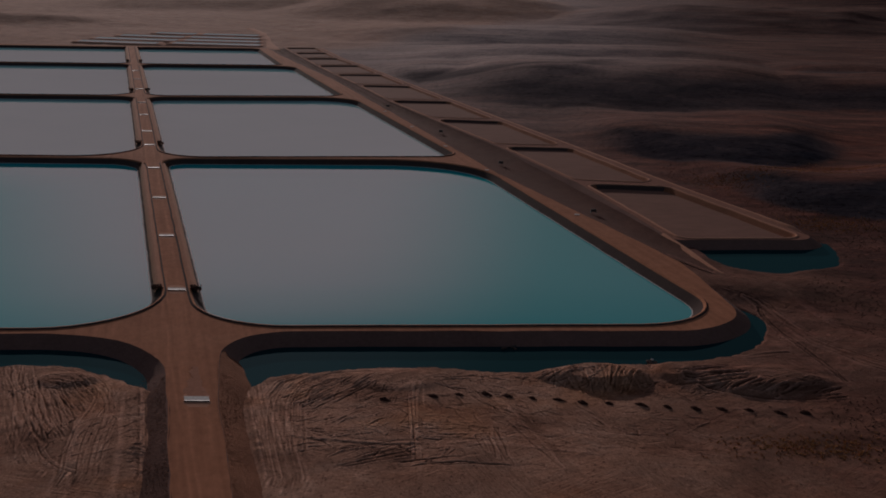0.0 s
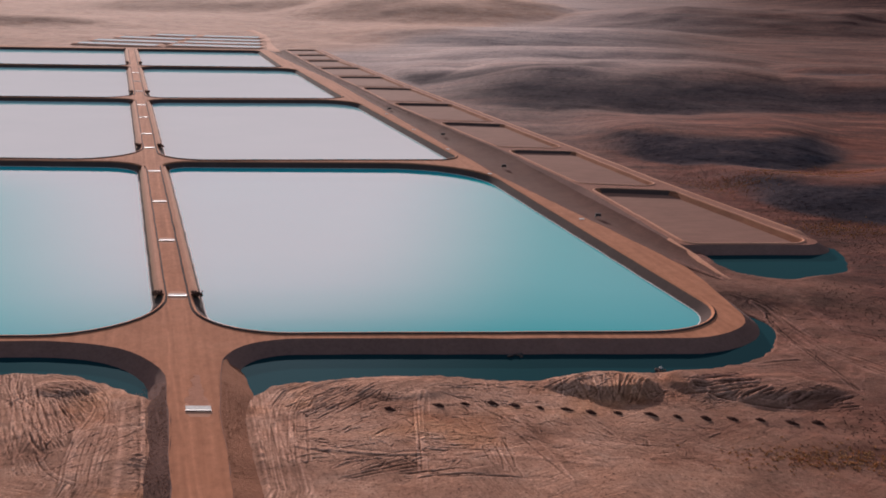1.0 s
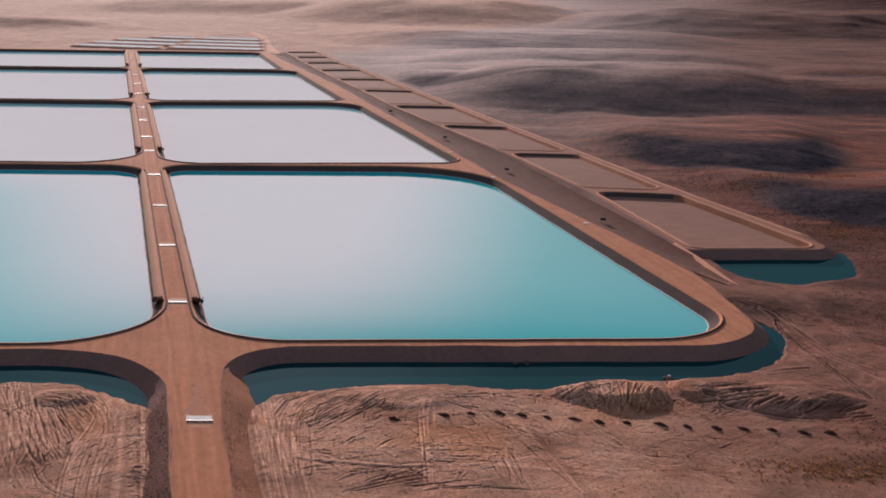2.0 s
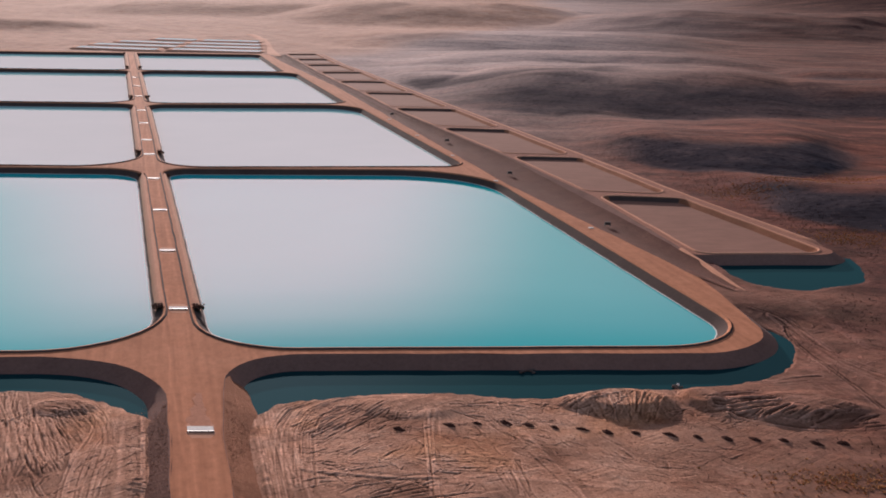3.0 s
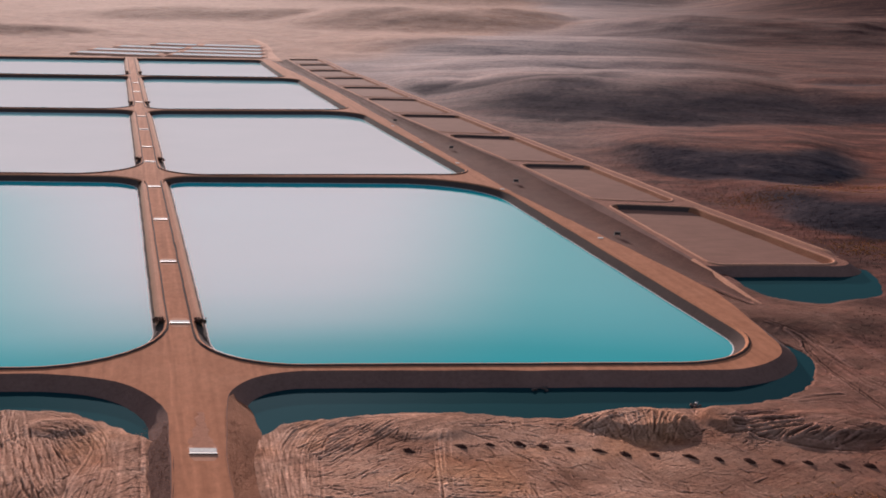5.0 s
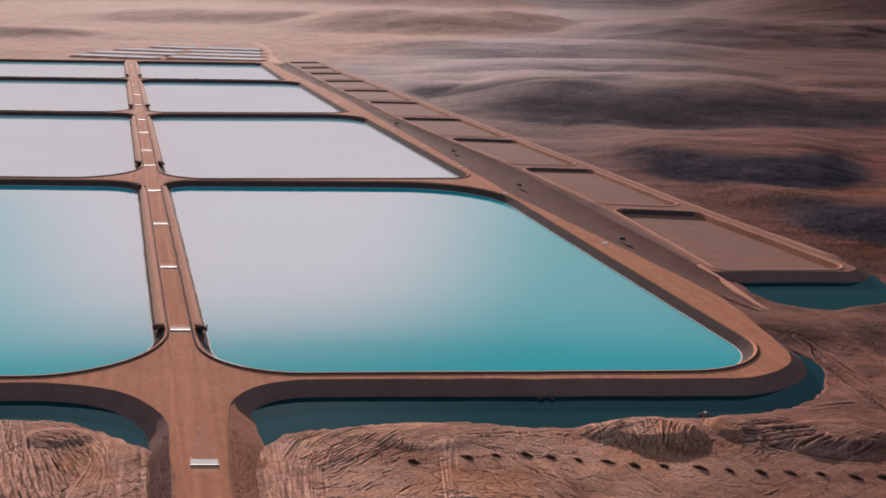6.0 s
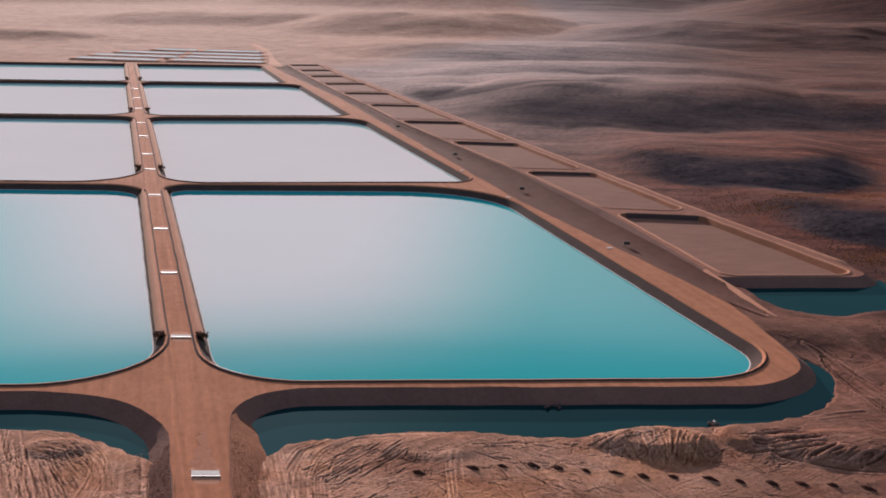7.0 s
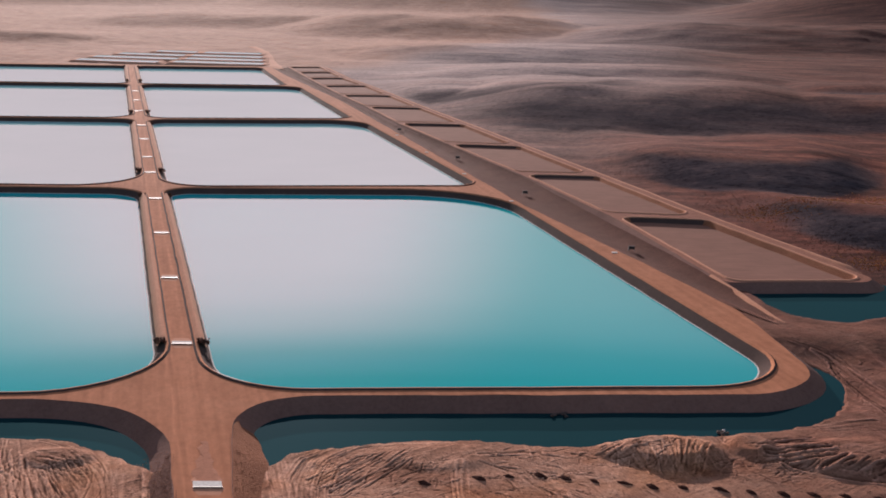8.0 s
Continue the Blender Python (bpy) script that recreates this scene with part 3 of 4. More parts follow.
MIDDLE_FANS = [
    (-24.1, 167.0, -17.7, 161.3, -17.8, 175.3, -8.6, 174.9, 17, 0.12, 0.08, 0.9),
    (-23.0, 163.3, -18.8, 158.5, -19.7, 167.2, -15.2, 165.1, 8, 0.12, -0.06, -1.0),
    (-19.3, 153.7, -18.4, 147.4, -16.6, 153.8, -16.0, 147.5, 8, 0.1, -0.06, -1.0),
    (-12.8, 143.5, -13.4, 140.9, -5.7, 148.8, -2.7, 146.2, 7, 0.12, -0.08, -1.0),
    (-6.3, 144.9, -5.1, 141.2, -0.1, 146.6, 3.9, 142.9, 8, 0.12, -0.08, -1.0),
    (-1.8, 156.4, -1.2, 151.2, 2.1, 156.2, 4.2, 152.0, 10, 0.1, -0.04, -0.8),
    (0.8, 175.3, 1.4, 170.0, 4.8, 176.3, 4.6, 167.4, 5, 0.15, -0.06, -1.0),
    (4.3, 154.0, 8.5, 155.4, 5.7, 146.5, 10.2, 144.3, 14, 0.1, -0.03, -0.7),
]
EAST_FANS = [
    (17.2, 176.0, 34.9, 180.2, 20.8, 170.1, 29.3, 169.2, 19, 0.14, 0.08, 0.6),
    (15.8, 177.6, 17.6, 173.5, 21.5, 180.9, 22.2, 176.2, 7, 0.15, 0.1, 0.8),
    (40.6, 181.2, 39.4, 172.9, 47.9, 182.3, 49.6, 173.7, 14, 0.22, -0.15, -1.0),
    (43.9, 171.9, 53.1, 168.5, 48.5, 175.3, 57.8, 172.5, 10, 0.19, -0.11, -1.0),
    (57.4, 169.1, 60.0, 168.8, 61.6, 173.5, 65.4, 174.4, 5, 0.15, -0.08, -1.0),
    (51.4, 186.5, 49.9, 182.9, 56.4, 188.5, 63.6, 185.2, 5, 0.11, -0.05, -0.8),
    (74.0, 209.6, 73.2, 206.2, 79.8, 205.5, 78.3, 201.2, 2, 0.18, -0.06, -0.9),
]
COMB = (-47.6, 165.0, -40.6, 137.0, -45.6, 165.4, -37.8, 137.0, 44, 0.11, 0.06, 0.9)
# curved bundles of wheel and blade marks: line, count, half spread, half width, height, paleness
WEST_ARCS = [
    ([(-72.0, 178.0), (-66.2, 179.2), (-60.2, 177.4), (-55.1, 172.1), (-52.0, 166.9), (-50.9, 160.7), (-50.6, 152.4), (-49.6, 145.0), (-47.6, 136.0)], 9, 1.7, 0.10, 0.05, 0.9),
    ([(-55.6, 171.3), (-51.4, 165.8), (-48.6, 157.5), (-46.8, 146.0), (-44.8, 136.0)], 8, 1.5, 0.10, 0.03, 0.6),
    ([(-56.0, 146.0), (-53.6, 141.8), (-51.0, 139.0), (-48.2, 137.4)], 8, 1.6, 0.11, 0.07, 1.0),
    ([(-69.3, 177.0), (-67.2, 171.6), (-64.9, 167.2), (-61.3, 163.5)], 7, 1.8, 0.11, 0.06, 1.0),
    ([(-65.1, 169.8), (-61.3, 161.6), (-57.2, 153.5), (-54.2, 148.5)], 9, 2.2, 0.11, 0.07, 0.9),
    ([(-47.0, 171.0), (-44.0, 159.0), (-38.4, 137.0)], 2, 0.3, 0.15, 0.08, 1.0),
]
MIDDLE_ARCS = [
    ([(-30.8, 173.2), (-28.1, 160.6), (-24.6, 146.7), (-21.9, 136.0)], 3, 0.4, 0.16, 0.06, 1.0),
    ([(-29.0, 172.0), (-26.4, 160.6), (-22.9, 146.7), (-20.2, 136.0)], 6, 1.2, 0.11, 0.025, 0.6),
    ([(-16.8, 180.1), (-22.6, 174.7), (-24.6, 167.4), (-23.7, 156.3), (-21.7, 146.0), (-19.2, 136.0)], 11, 2.6, 0.11, 0.04, -0.6),
    ([(-15.4, 175.8), (-20.5, 172.6), (-21.9, 164.9), (-21.1, 156.5), (-19.6, 146.0)], 7, 1.6, 0.11, 0.05, 0.8),
    ([(-4.5, 169.0), (-4.0, 158.4), (-3.4, 149.0), (-3.2, 144.0)], 4, 0.8, 0.11, 0.04, 1.0),
    ([(-13.5, 147.0), (-11.9, 147.6), (-6.1, 148.5), (-1.1, 142.8), (4.6, 143.3), (14.0, 142.8)], 3, 0.5, 0.14, -0.08, -1.0),
    ([(-1.0, 174.0), (1.2, 174.8), (4.6, 175.8), (6.7, 175.3)], 2, 0.4, 0.14, -0.06, -1.0),
    ([(9.7, 157.9), (13.0, 149.8), (16.4, 142.5)], 2, 0.25, 0.11, -0.05, -0.9),
    ([(4.7, 167.5), (6.4, 164.6), (8.3, 162.4)], 2, 0.3, 0.12, -0.06, -0.9),
    ([(20.6, 163.9), (24.0, 159.2)], 2, 0.4, 0.10, -0.04, -0.8),
]
EAST_ARCS = [
    ([(39.6, 176.5), (43.7, 171.2), (53.1, 167.8), (63.4, 169.3)], 1, 0.0, 0.28, -0.14, -1.0),
    ([(62.5, 217.1), (62.0, 206.8), (65.8, 176.0)], 3, 0.6, 0.18, -0.08, -1.1),
    ([(58.0, 226.0), (63.5, 220.0), (65.5, 208.0), (70.0, 194.0), (80.0, 180.0)], 5, 1.2, 0.18, 0.06, 0.8),
]


# stray scratches: middle, half sizes, count, lean from east
SCRATCHES = [(-14.0, 165.0, 9.0, 9.0, 170, 30), (-8.0, 151.0, 14.0, 6.0, 190, 8), (4.0, 160.0, 9.0, 9.0, 130, -20), (8.0, 172.0, 8.0, 5.0, 80, -10),
             (27.0, 176.0, 9.0, 5.0, 110, 60), (50.0, 175.0, 12.0, 5.0, 80, 15), (38.0, 171.0, 5.0, 4.0, 60, 0), (-58.0, 170.0, 4.0, 4.0, 60, -15), (25.0, 155.0, 14.0, 7.0, 90, -15),
             (68.0, 205.0, 7.0, 14.0, 50, 60), (-52.0, 150.0, 8.0, 10.0, 80, 70)]


def curve_points(pts, side=0.0):
    """Smooth line through the points, moved aside to its left."""
    out = []
    n = len(pts)
    P = [Vector(p) for p in pts]
    for k in range(n - 1):
        a, b, c, d = P[max(k - 1, 0)], P[k], P[k + 1], P[min(k + 2, n - 1)]
        for q in range(4):
            t = q / 4
            out.append(0.5 * ((2 * b) + (c - a) * t + (2 * a - 5 * b + 4 * c - d) * t * t + (3 * b - a - 3 * c + d) * t ** 3))
    out.append(P[-1])
    moved = []
    for k, p in enumerate(out):
        d = (out[min(k + 1, len(out) - 1)] - out[max(k - 1, 0)]).normalized()
        moved.append(p + Vector((-d.y, d.x)) * side)
    return moved


def stamp(gx, gy, Z, tread, pts, w, high, pale, n, rng):
    """Press one mark along a line into the height grid."""
    m = 4 * w
    i0, i1 = np.searchsorted(gx, (min(v.x for v in pts) - m, max(v.x for v in pts) + m))
    j0, j1 = np.searchsorted(gy, (min(v.y for v in pts) - m, max(v.y for v in pts) + m))
    if i1 - i0 < 2 or j1 - j0 < 2:
        return
    x, y = np.meshgrid(gx[i0:i1], gy[j0:j1])
    best, lat = np.full(x.shape, 1e9), np.zeros(x.shape)
    for a, b in zip(pts, pts[1:]):
        ex, ey = b.x - a.x, b.y - a.y
        k = np.clip(((x - a.x) * ex + (y - a.y) * ey) / (ex * ex + ey * ey), 0, 1)
        rx, ry = x - a.x - k * ex, y - a.y - k * ey
        d2 = rx * rx + ry * ry
        lat = np.where(d2 < best, np.sign(ex * ry - ey * rx) * np.sqrt(d2), lat)
        best = np.minimum(best, d2)
    lat = lat + 0.35 * w * vn(x, y, 0.9, 81)
    broken = np.clip(0.7 + 0.75 * vn(x, y, 2.4, 82 + n), 0, 1) * rng.uniform(0.7, 1.15)
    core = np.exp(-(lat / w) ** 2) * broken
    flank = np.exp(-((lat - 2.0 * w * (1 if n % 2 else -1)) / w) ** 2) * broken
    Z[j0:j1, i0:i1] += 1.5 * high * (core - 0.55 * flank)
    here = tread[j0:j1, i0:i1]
    # pale crest beside a flank darkened as painted shade
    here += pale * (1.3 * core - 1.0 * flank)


def press_marks(gx, gy, Z, tread):
    """All single marks: fans, curved bundles and stray scratches."""
    rng = random.Random(31)
    for cx, cy, rx, ry, count, lean in SCRATCHES:
        for n in range(count):
            x, y = cx + rng.uniform(-rx, rx), cy + rng.uniform(-ry, ry)
            a, r = radians(lean + rng.gauss(0, 30)), rng.uniform(0.4, 1.9)
            d, bow = Vector((math.cos(a), math.sin(a))) * r, Vector((-math.sin(a), math.cos(a))) * r * rng.uniform(-0.2, 0.2)
            sign = rng.choice((-1, -1, 1))
            c = Vector((x, y))
            stamp(gx, gy, Z, tread, [c - d, c + bow, c + d], rng.uniform(0.07, 0.15), 0.05 * sign, 0.8 * sign, n, rng)
    for ax, ay, bx, by, cx, cy, dx, dy, count, half, high, pale in WEST_FANS + MIDDLE_FANS + EAST_FANS + [COMB]:
        for n in range(count):
            u = (n + 0.5 + rng.uniform(-0.45, 0.45)) / count
            p = Vector((ax + (bx - ax) * u + rng.gauss(0, 0.22), ay + (by - ay) * u + rng.gauss(0, 0.4)))
            q = Vector((cx + (dx - cx) * u + rng.gauss(0, 0.22), cy + (dy - cy) * u + rng.gauss(0, 0.4)))
            p, q = p + (q - p) * rng.uniform(-0.12, 0.25), q + (p - q) * rng.uniform(-0.12, 0.25)
            side = Vector((p.y - q.y, q.x - p.x)) * rng.uniform(-0.05, 0.05)
            pts = [p + (q - p) * k / 6 + side * (1 - (k / 3 - 1) ** 2) for k in range(7)]
            stamp(gx, gy, Z, tread, pts, half * rng.uniform(0.75, 1.25), high, pale, n, rng)
    for pts, count, spread, half, high, pale in WEST_ARCS + MIDDLE_ARCS + EAST_ARCS:
        for n in range(count):
            side = spread * (2 * (n + 0.5 + rng.uniform(-0.3, 0.3)) / count - 1)
            stamp(gx, gy, Z, tread, curve_points(pts, side), half * rng.uniform(0.75, 1.25), high, pale * rng.uniform(0.6, 1.1), n, rng)
    np.clip(tread, -1.2, 1.2, out=tread)


gx = axis(-90.0, (-74.0, 0.3), (66.0, 0.125), (80.0, 0.25), (130.0, 1.2), (420.0, 3.0), (4600.0, -1.10))
gl = axis(90.0, (160.0, 1.6), (450.0, 5.0), (4600.0, -1.12))
gx = np.concatenate([-gl[:0:-1], gx])
gy = axis(138.0, (232.0, 0.23), (300.0, 0.9), (520.0, 1.8), (1100.0, 4.5), (4900.0, -1.06))
gb = axis(-138.0, (-60.0, 2.0), (60.0, 8.0), (1500.0, -1.25))
gy = np.concatenate([-gb[:0:-1], gy])
X, Y = np.meshgrid(gx, gy)
Z = land(X, Y)
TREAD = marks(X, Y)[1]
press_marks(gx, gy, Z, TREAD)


def rounded(poly, times=2):
    """Polygon with its corners cut off again and again."""
    for _ in range(times):
        cut = []
        for (ax, ay), (bx, by) in zip(poly, poly[1:] + poly[:1]):
            cut += [(ax + 0.25 * (bx - ax), ay + 0.25 * (by - ay)), (ax + 0.75 * (bx - ax), ay + 0.75 * (by - ay))]
        poly = cut
    return poly


dm = inside_distance(X, Y, rounded(MOAT_EDGE)) + (0.5 * vn(X, Y, 3.0, 14) + 0.35 * vn(X, Y, 1.1, 15)) * (1 - 0.8 * smooth(192.0, 202.0, Y))
de = inside_distance(X, Y, rounded(MOAT_EAST)) + 0.7 * vn(X, Y, 5.0, 16)
for d in (dm, de):
    bed = MOAT - 0.75 * np.clip(d, -1.2, 3.0)
    run = 1.3 + 2.4 * smooth(192.0, 206.0, Y)
    k = smooth(-run, -0.2, d)
    Z = np.where(d > -run, Z * (1 - k) + np.minimum(Z, bed) * k, Z)
WORKS = [(-480.0, -200.0), (74.0, -200.0), (84.0, 190.0), (92.0, 275.0), (60.0, 345.0), (-60.0, 740.0), (-100.0, 960.0), (-480.0, 960.0)]
works = inside_distance(X, Y, WORKS)
k = smooth(-11.0, 1.0, inside_distance(X, Y, APRON)) * smooth(-2.6, -0.8, Z)
Z = Z * (1 - k) + (-0.1 + 0.10 * vn(X, Y, 6.0, 17) + 0.04 * vn(X, Y, 1.6, 18)) * k
swale_poly = [(57.0, 237.6), (46.0, 264.0), (34.9, 294.2), (16.4, 346.2), (-0.2, 403.7), (-23.0, 482.0), (-56.5, 597.4), (-104.6, 738.6), (-122.0, 797.0),
              (-86.0, 803.0), (-47.7, 681.4), (-14.2, 577.8), (26.1, 458.3), (47.5, 395.2), (69.2, 329.0), (88.0, 277.0), (55.6, 277.0), (58.6, 237.6)]
Z = np.where(inside_distance(X, Y, swale_poly) > 0.5, np.minimum(Z, -2.6), Z)
H = hill_height(X, Y) * (1 - smooth(-14.0, 2.0, works))
Z = np.where(works > 3.0, Z, Z + H)
ny, nx = X.shape
me = bpy.data.meshes.new("ground")
me.vertices.add(nx * ny)
me.vertices.foreach_set("co", np.stack([X, Y, Z], -1).astype(np.float32).ravel())
i = np.arange((ny - 1) * nx).reshape(ny - 1, nx)[:, :-1].ravel()
quads = np.stack([i, i + 1, i + 1 + nx, i + nx], -1)
me.loops.add(quads.size)
me.loops.foreach_set("vertex_index", quads.astype(np.int32).ravel())
me.polygons.add(len(quads))
me.polygons.foreach_set("loop_start", (np.arange(len(quads)) * 4).astype(np.int32))
me.polygons.foreach_set("use_smooth", np.ones(len(quads), bool))
me.update(calc_edges=True)
graded = inside_distance(X, Y, [(-480.0, -200.0), (60.0, -200.0), (66.0, 148.0), (76.0, 164.0), (86.0, 183.0), (88.0, 200.0), (78.0, 240.0), (60.0, 275.0), (-480.0, 275.0)])
worked = np.maximum(smooth(-14.0, 14.0, graded + 10.0 * vn(X, Y, 18.0, 41) + 4.0 * vn(X, Y, 5.0, 42)) * (1 - smooth(225.0, 262.0, Y + 8 * vn(X, Y, 15.0, 43))), 0.0)
# far land paled too: haze put into its colour through this mask
pale = inside_distance(X, Y, [(-4000.0, 770.0), (-95.0, 770.0), (-20.0, 900.0), (160.0, 1300.0), (160.0, 2200.0), (-4000.0, 2200.0)])
worked = worked * (1 - 0.75 * smooth(12.0, 66.0, X + 6.0 * vn(X, Y, 12.0, 45)))
worked = np.clip(np.maximum(worked, 0.85 * smooth(-20.0, 60.0, pale + 25 * vn(X, Y, 60.0, 44))), 0, 1)
att = me.attributes.new("worked", "FLOAT", "POINT")
att.data.foreach_set("value", worked.astype(np.float32).ravel())
# mask of the shade painted on the hill fronts
slope_shade = hill_shade(X, Y) * smooth(0.0, 0.4, H)
att = me.attributes.new("slope_shade", "FLOAT", "POINT")
att.data.foreach_set("value", slope_shade.astype(np.float32).ravel())
# painted haze, strongest far off and straight ahead
far_haze = 0.7 * smooth(360.0, 780.0, Y + 30.0 * vn(X, Y, 90.0, 46)) * (1 - smooth(0.04, 0.27, X / np.maximum(Y, 1.0) + 0.03 * vn(X, Y, 120.0, 47)))
att = me.attributes.new("far_haze", "FLOAT", "POINT")
att.data.foreach_set("value", far_haze.astype(np.float32).ravel())
rusty = smooth(262.0, 320.0, Y + 12.0 * vn(X, Y, 25.0, 48)) * (1 - smooth(470.0, 560.0, Y + 20.0 * vn(X, Y, 40.0, 49))) * smooth(48.0, 84.0, X + 8.0 * vn(X, Y, 22.0, 50))
att = me.attributes.new("rusty", "FLOAT", "POINT")
att.data.foreach_set("value", rusty.astype(np.float32).ravel())
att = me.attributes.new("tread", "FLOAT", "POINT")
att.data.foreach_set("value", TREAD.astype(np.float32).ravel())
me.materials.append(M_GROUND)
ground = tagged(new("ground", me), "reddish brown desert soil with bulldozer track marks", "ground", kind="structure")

# ---- moat water ----
moat = sheet("water", [[(-430.0, 160.0), (62.0, 160.0), (62.0, 240.0), (50.0, 246.0), (-430.0, 246.0)]], MOAT, M_MOAT)
tagged(moat, "dark teal seepage water in the moat below the embankment", "water", kind="structure")
moat_e = sheet("water", [[(57.0, 236.0), (93.0, 236.0), (94.0, 272.0), (57.0, 272.0)]], MOAT, M_MOAT)
tagged(moat_e, "dark teal seepage water below the settling ponds", "water", kind="structure")

# ---- embankment with its roads ----
crest_line = outline(CREST, CREST_R)
holes = [outline(c, r, RUN) for c, r in PONDS]
crest = sheet("embankment", [crest_line] + holes, 0.0, M_ROAD, amp=0.22)
tagged(crest, "flat packed earth embankment and causeway road between the ponds", "embankment", kind="structure")
band("embankment_slope", [(crest_line, 0.0), (outline(CREST, CREST_R, 2.5), LAND - 0.1), (outline(CREST, CREST_R, 6.3), -4.3)], M_BANK, crest)


def pond(corners, radii, brine):
    """A pond: brine sheet, inner bank and a low bund round the crest."""
    base = empty("evaporation_pond", (corners[0][0], corners[0][1], 0))
    shift = Matrix.Translation(-base.location)
    rim = outline(corners, radii, -1.2)
    made = [
        sheet("brine", [outline(corners, radii, 0.8)], WATER, brine, base),
        band("bank", [(rim, -2.4), (outline(corners, radii, RUN), 0.0)], M_SHADE_BANK, base, amp=0.09),
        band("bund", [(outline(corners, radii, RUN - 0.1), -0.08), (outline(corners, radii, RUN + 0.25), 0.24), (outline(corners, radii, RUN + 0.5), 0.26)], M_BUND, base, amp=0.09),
        # outer face split off in darker earth, its shade put into colour
        band("bund_face", [(outline(corners, radii, RUN + 0.5), 0.26), (outline(corners, radii, RUN + 1.0), -0.06)], M_SHADE_BANK, base, amp=0.09),
        band("salt_rim", [(outline(corners, radii, -0.12), WATER + 0.01), (outline(corners, radii, 0.02), WATER + 0.05), (outline(corners, radii, 0.16), WATER + 0.09)], M_SALT, base, amp=0.09),
    ]
    for ob in made:
        ob.matrix_parent_inverse = shift
    return tagged(base, "turquoise evaporation pond inside low earth bunds", "pond", "evaporation ponds")


# brine past the first row is paler: its glare is put into the colour
for n, (corners, radii) in enumerate(PONDS):
    pond(corners, radii, M_BRINE if n < 2 else M_PALE_BRINE)

# ---- salt heaped on the bund of the pond corner beside the causeway ----
salt = []
near_rim = list(zip(outline(*PONDS[0], 1.9, 1.0, 24), outline(*PONDS[0], 2.15, 1.0, 24), outline(*PONDS[0], 2.4, 1.0, 24)))
near_rim = sorted((p for p in near_rim if -46.0 < p[1][0] < -33.0 and p[1][1] < 216.0), key=lambda p: p[1][0])
for k, (far_, mid_, rim_) in enumerate(near_rim):
    f = k / (len(near_rim) - 1)
    reach = math.sin(math.pi * f) ** 0.7 * (0.35 + 0.65 * f) * (0.8 + 0.3 * math.sin(k * 1.9))
    edge = (mid_[0] + (far_[0] - mid_[0]) * reach, mid_[1] + (far_[1] - mid_[1]) * reach)
    lift = 0.16 + 0.13 * math.sin(math.pi * f)
    salt.append([(*rim_, lift - 0.03), (*mid_, lift), (*edge, lift - 0.22)])
salt_verts = [p for st in salt for p in st]
salt_faces = [(3 * k + j, 3 * k + j + 1, 3 * k + j + 4, 3 * k + j + 3) for k in range(len(salt) - 1) for j in range(2)]
tagged(mesh_object("salt_crust", salt_verts, salt_faces, M_SALT, None, True), "white salt crust heaped on the pond bund", "salt crust")

# ---- settling ponds along the east side ----
SMALL_W = [(56.8, 266.5), (41.6, 331.6), (20.8, 396.4), (-3.2, 461.6), (-24.6, 520.2), (-42.4, 579.2), (-59.5, 630.0), (-74.2, 677.7), (-87.5, 722.1), (-98.5, 760.4), (-110.0, 800.0)]
SMALL_E = [(87.0, 268.5), (65.2, 329.0), (43.5, 395.2), (22.1, 458.3), (1.6, 519.5), (-18.2, 577.8), (-35.4, 630.8), (-51.7, 681.4), (-68.1, 725.5), (-78.9, 764.1), (-90.0, 803.0)]
TERRACE = [(x - 2.0, y - 1.0) for x, y in SMALL_W[:1]] + [(SMALL_E[0][0] + 3.0, SMALL_E[0][1] - 0.5)]
TERRACE += [(x + 5.0, y) for x, y in SMALL_E[1:]] + [(x - 1.5, y) for x, y in SMALL_W[:0:-1]]
TERRACE_R = (2, 4) + (20,) * 9 + (3, 3) + (20,) * 9
CELLS = []
for k in range(10):
    (ax, ay), (bx, by) = SMALL_W[k], SMALL_E[k]
    (cx, cy), (dx, dy) = SMALL_E[k + 1], SMALL_W[k + 1]
    gap = 2.0 if k == 0 else 9.0
    e, w = (cx - bx) / (cy - by), (dx - ax) / (dy - ay)
    CELLS.append([(ax + w * gap + 1.6, ay + gap), (bx + e * gap - 1.0, by + gap), (cx - 1.0, cy), (dx + 1.6, dy)])
CELL_R = (2.0, 2.5, 3.0, 2.0)
terrace_line = outline(TERRACE, TERRACE_R)
terrace = sheet("settling_pond_terrace", [terrace_line] + [outline(c, CELL_R, 1.2) for c in CELLS], -0.2, M_TERRACE, amp=0.22)
tagged(terrace, "low earth terrace dividing the settling ponds", "embankment", kind="structure")
band("terrace_slope", [(terrace_line, -0.2), (outline(TERRACE, TERRACE_R, 2.6), LAND - 0.2), (outline(TERRACE, TERRACE_R, 6.5), -4.0)], M_BANK, terrace)


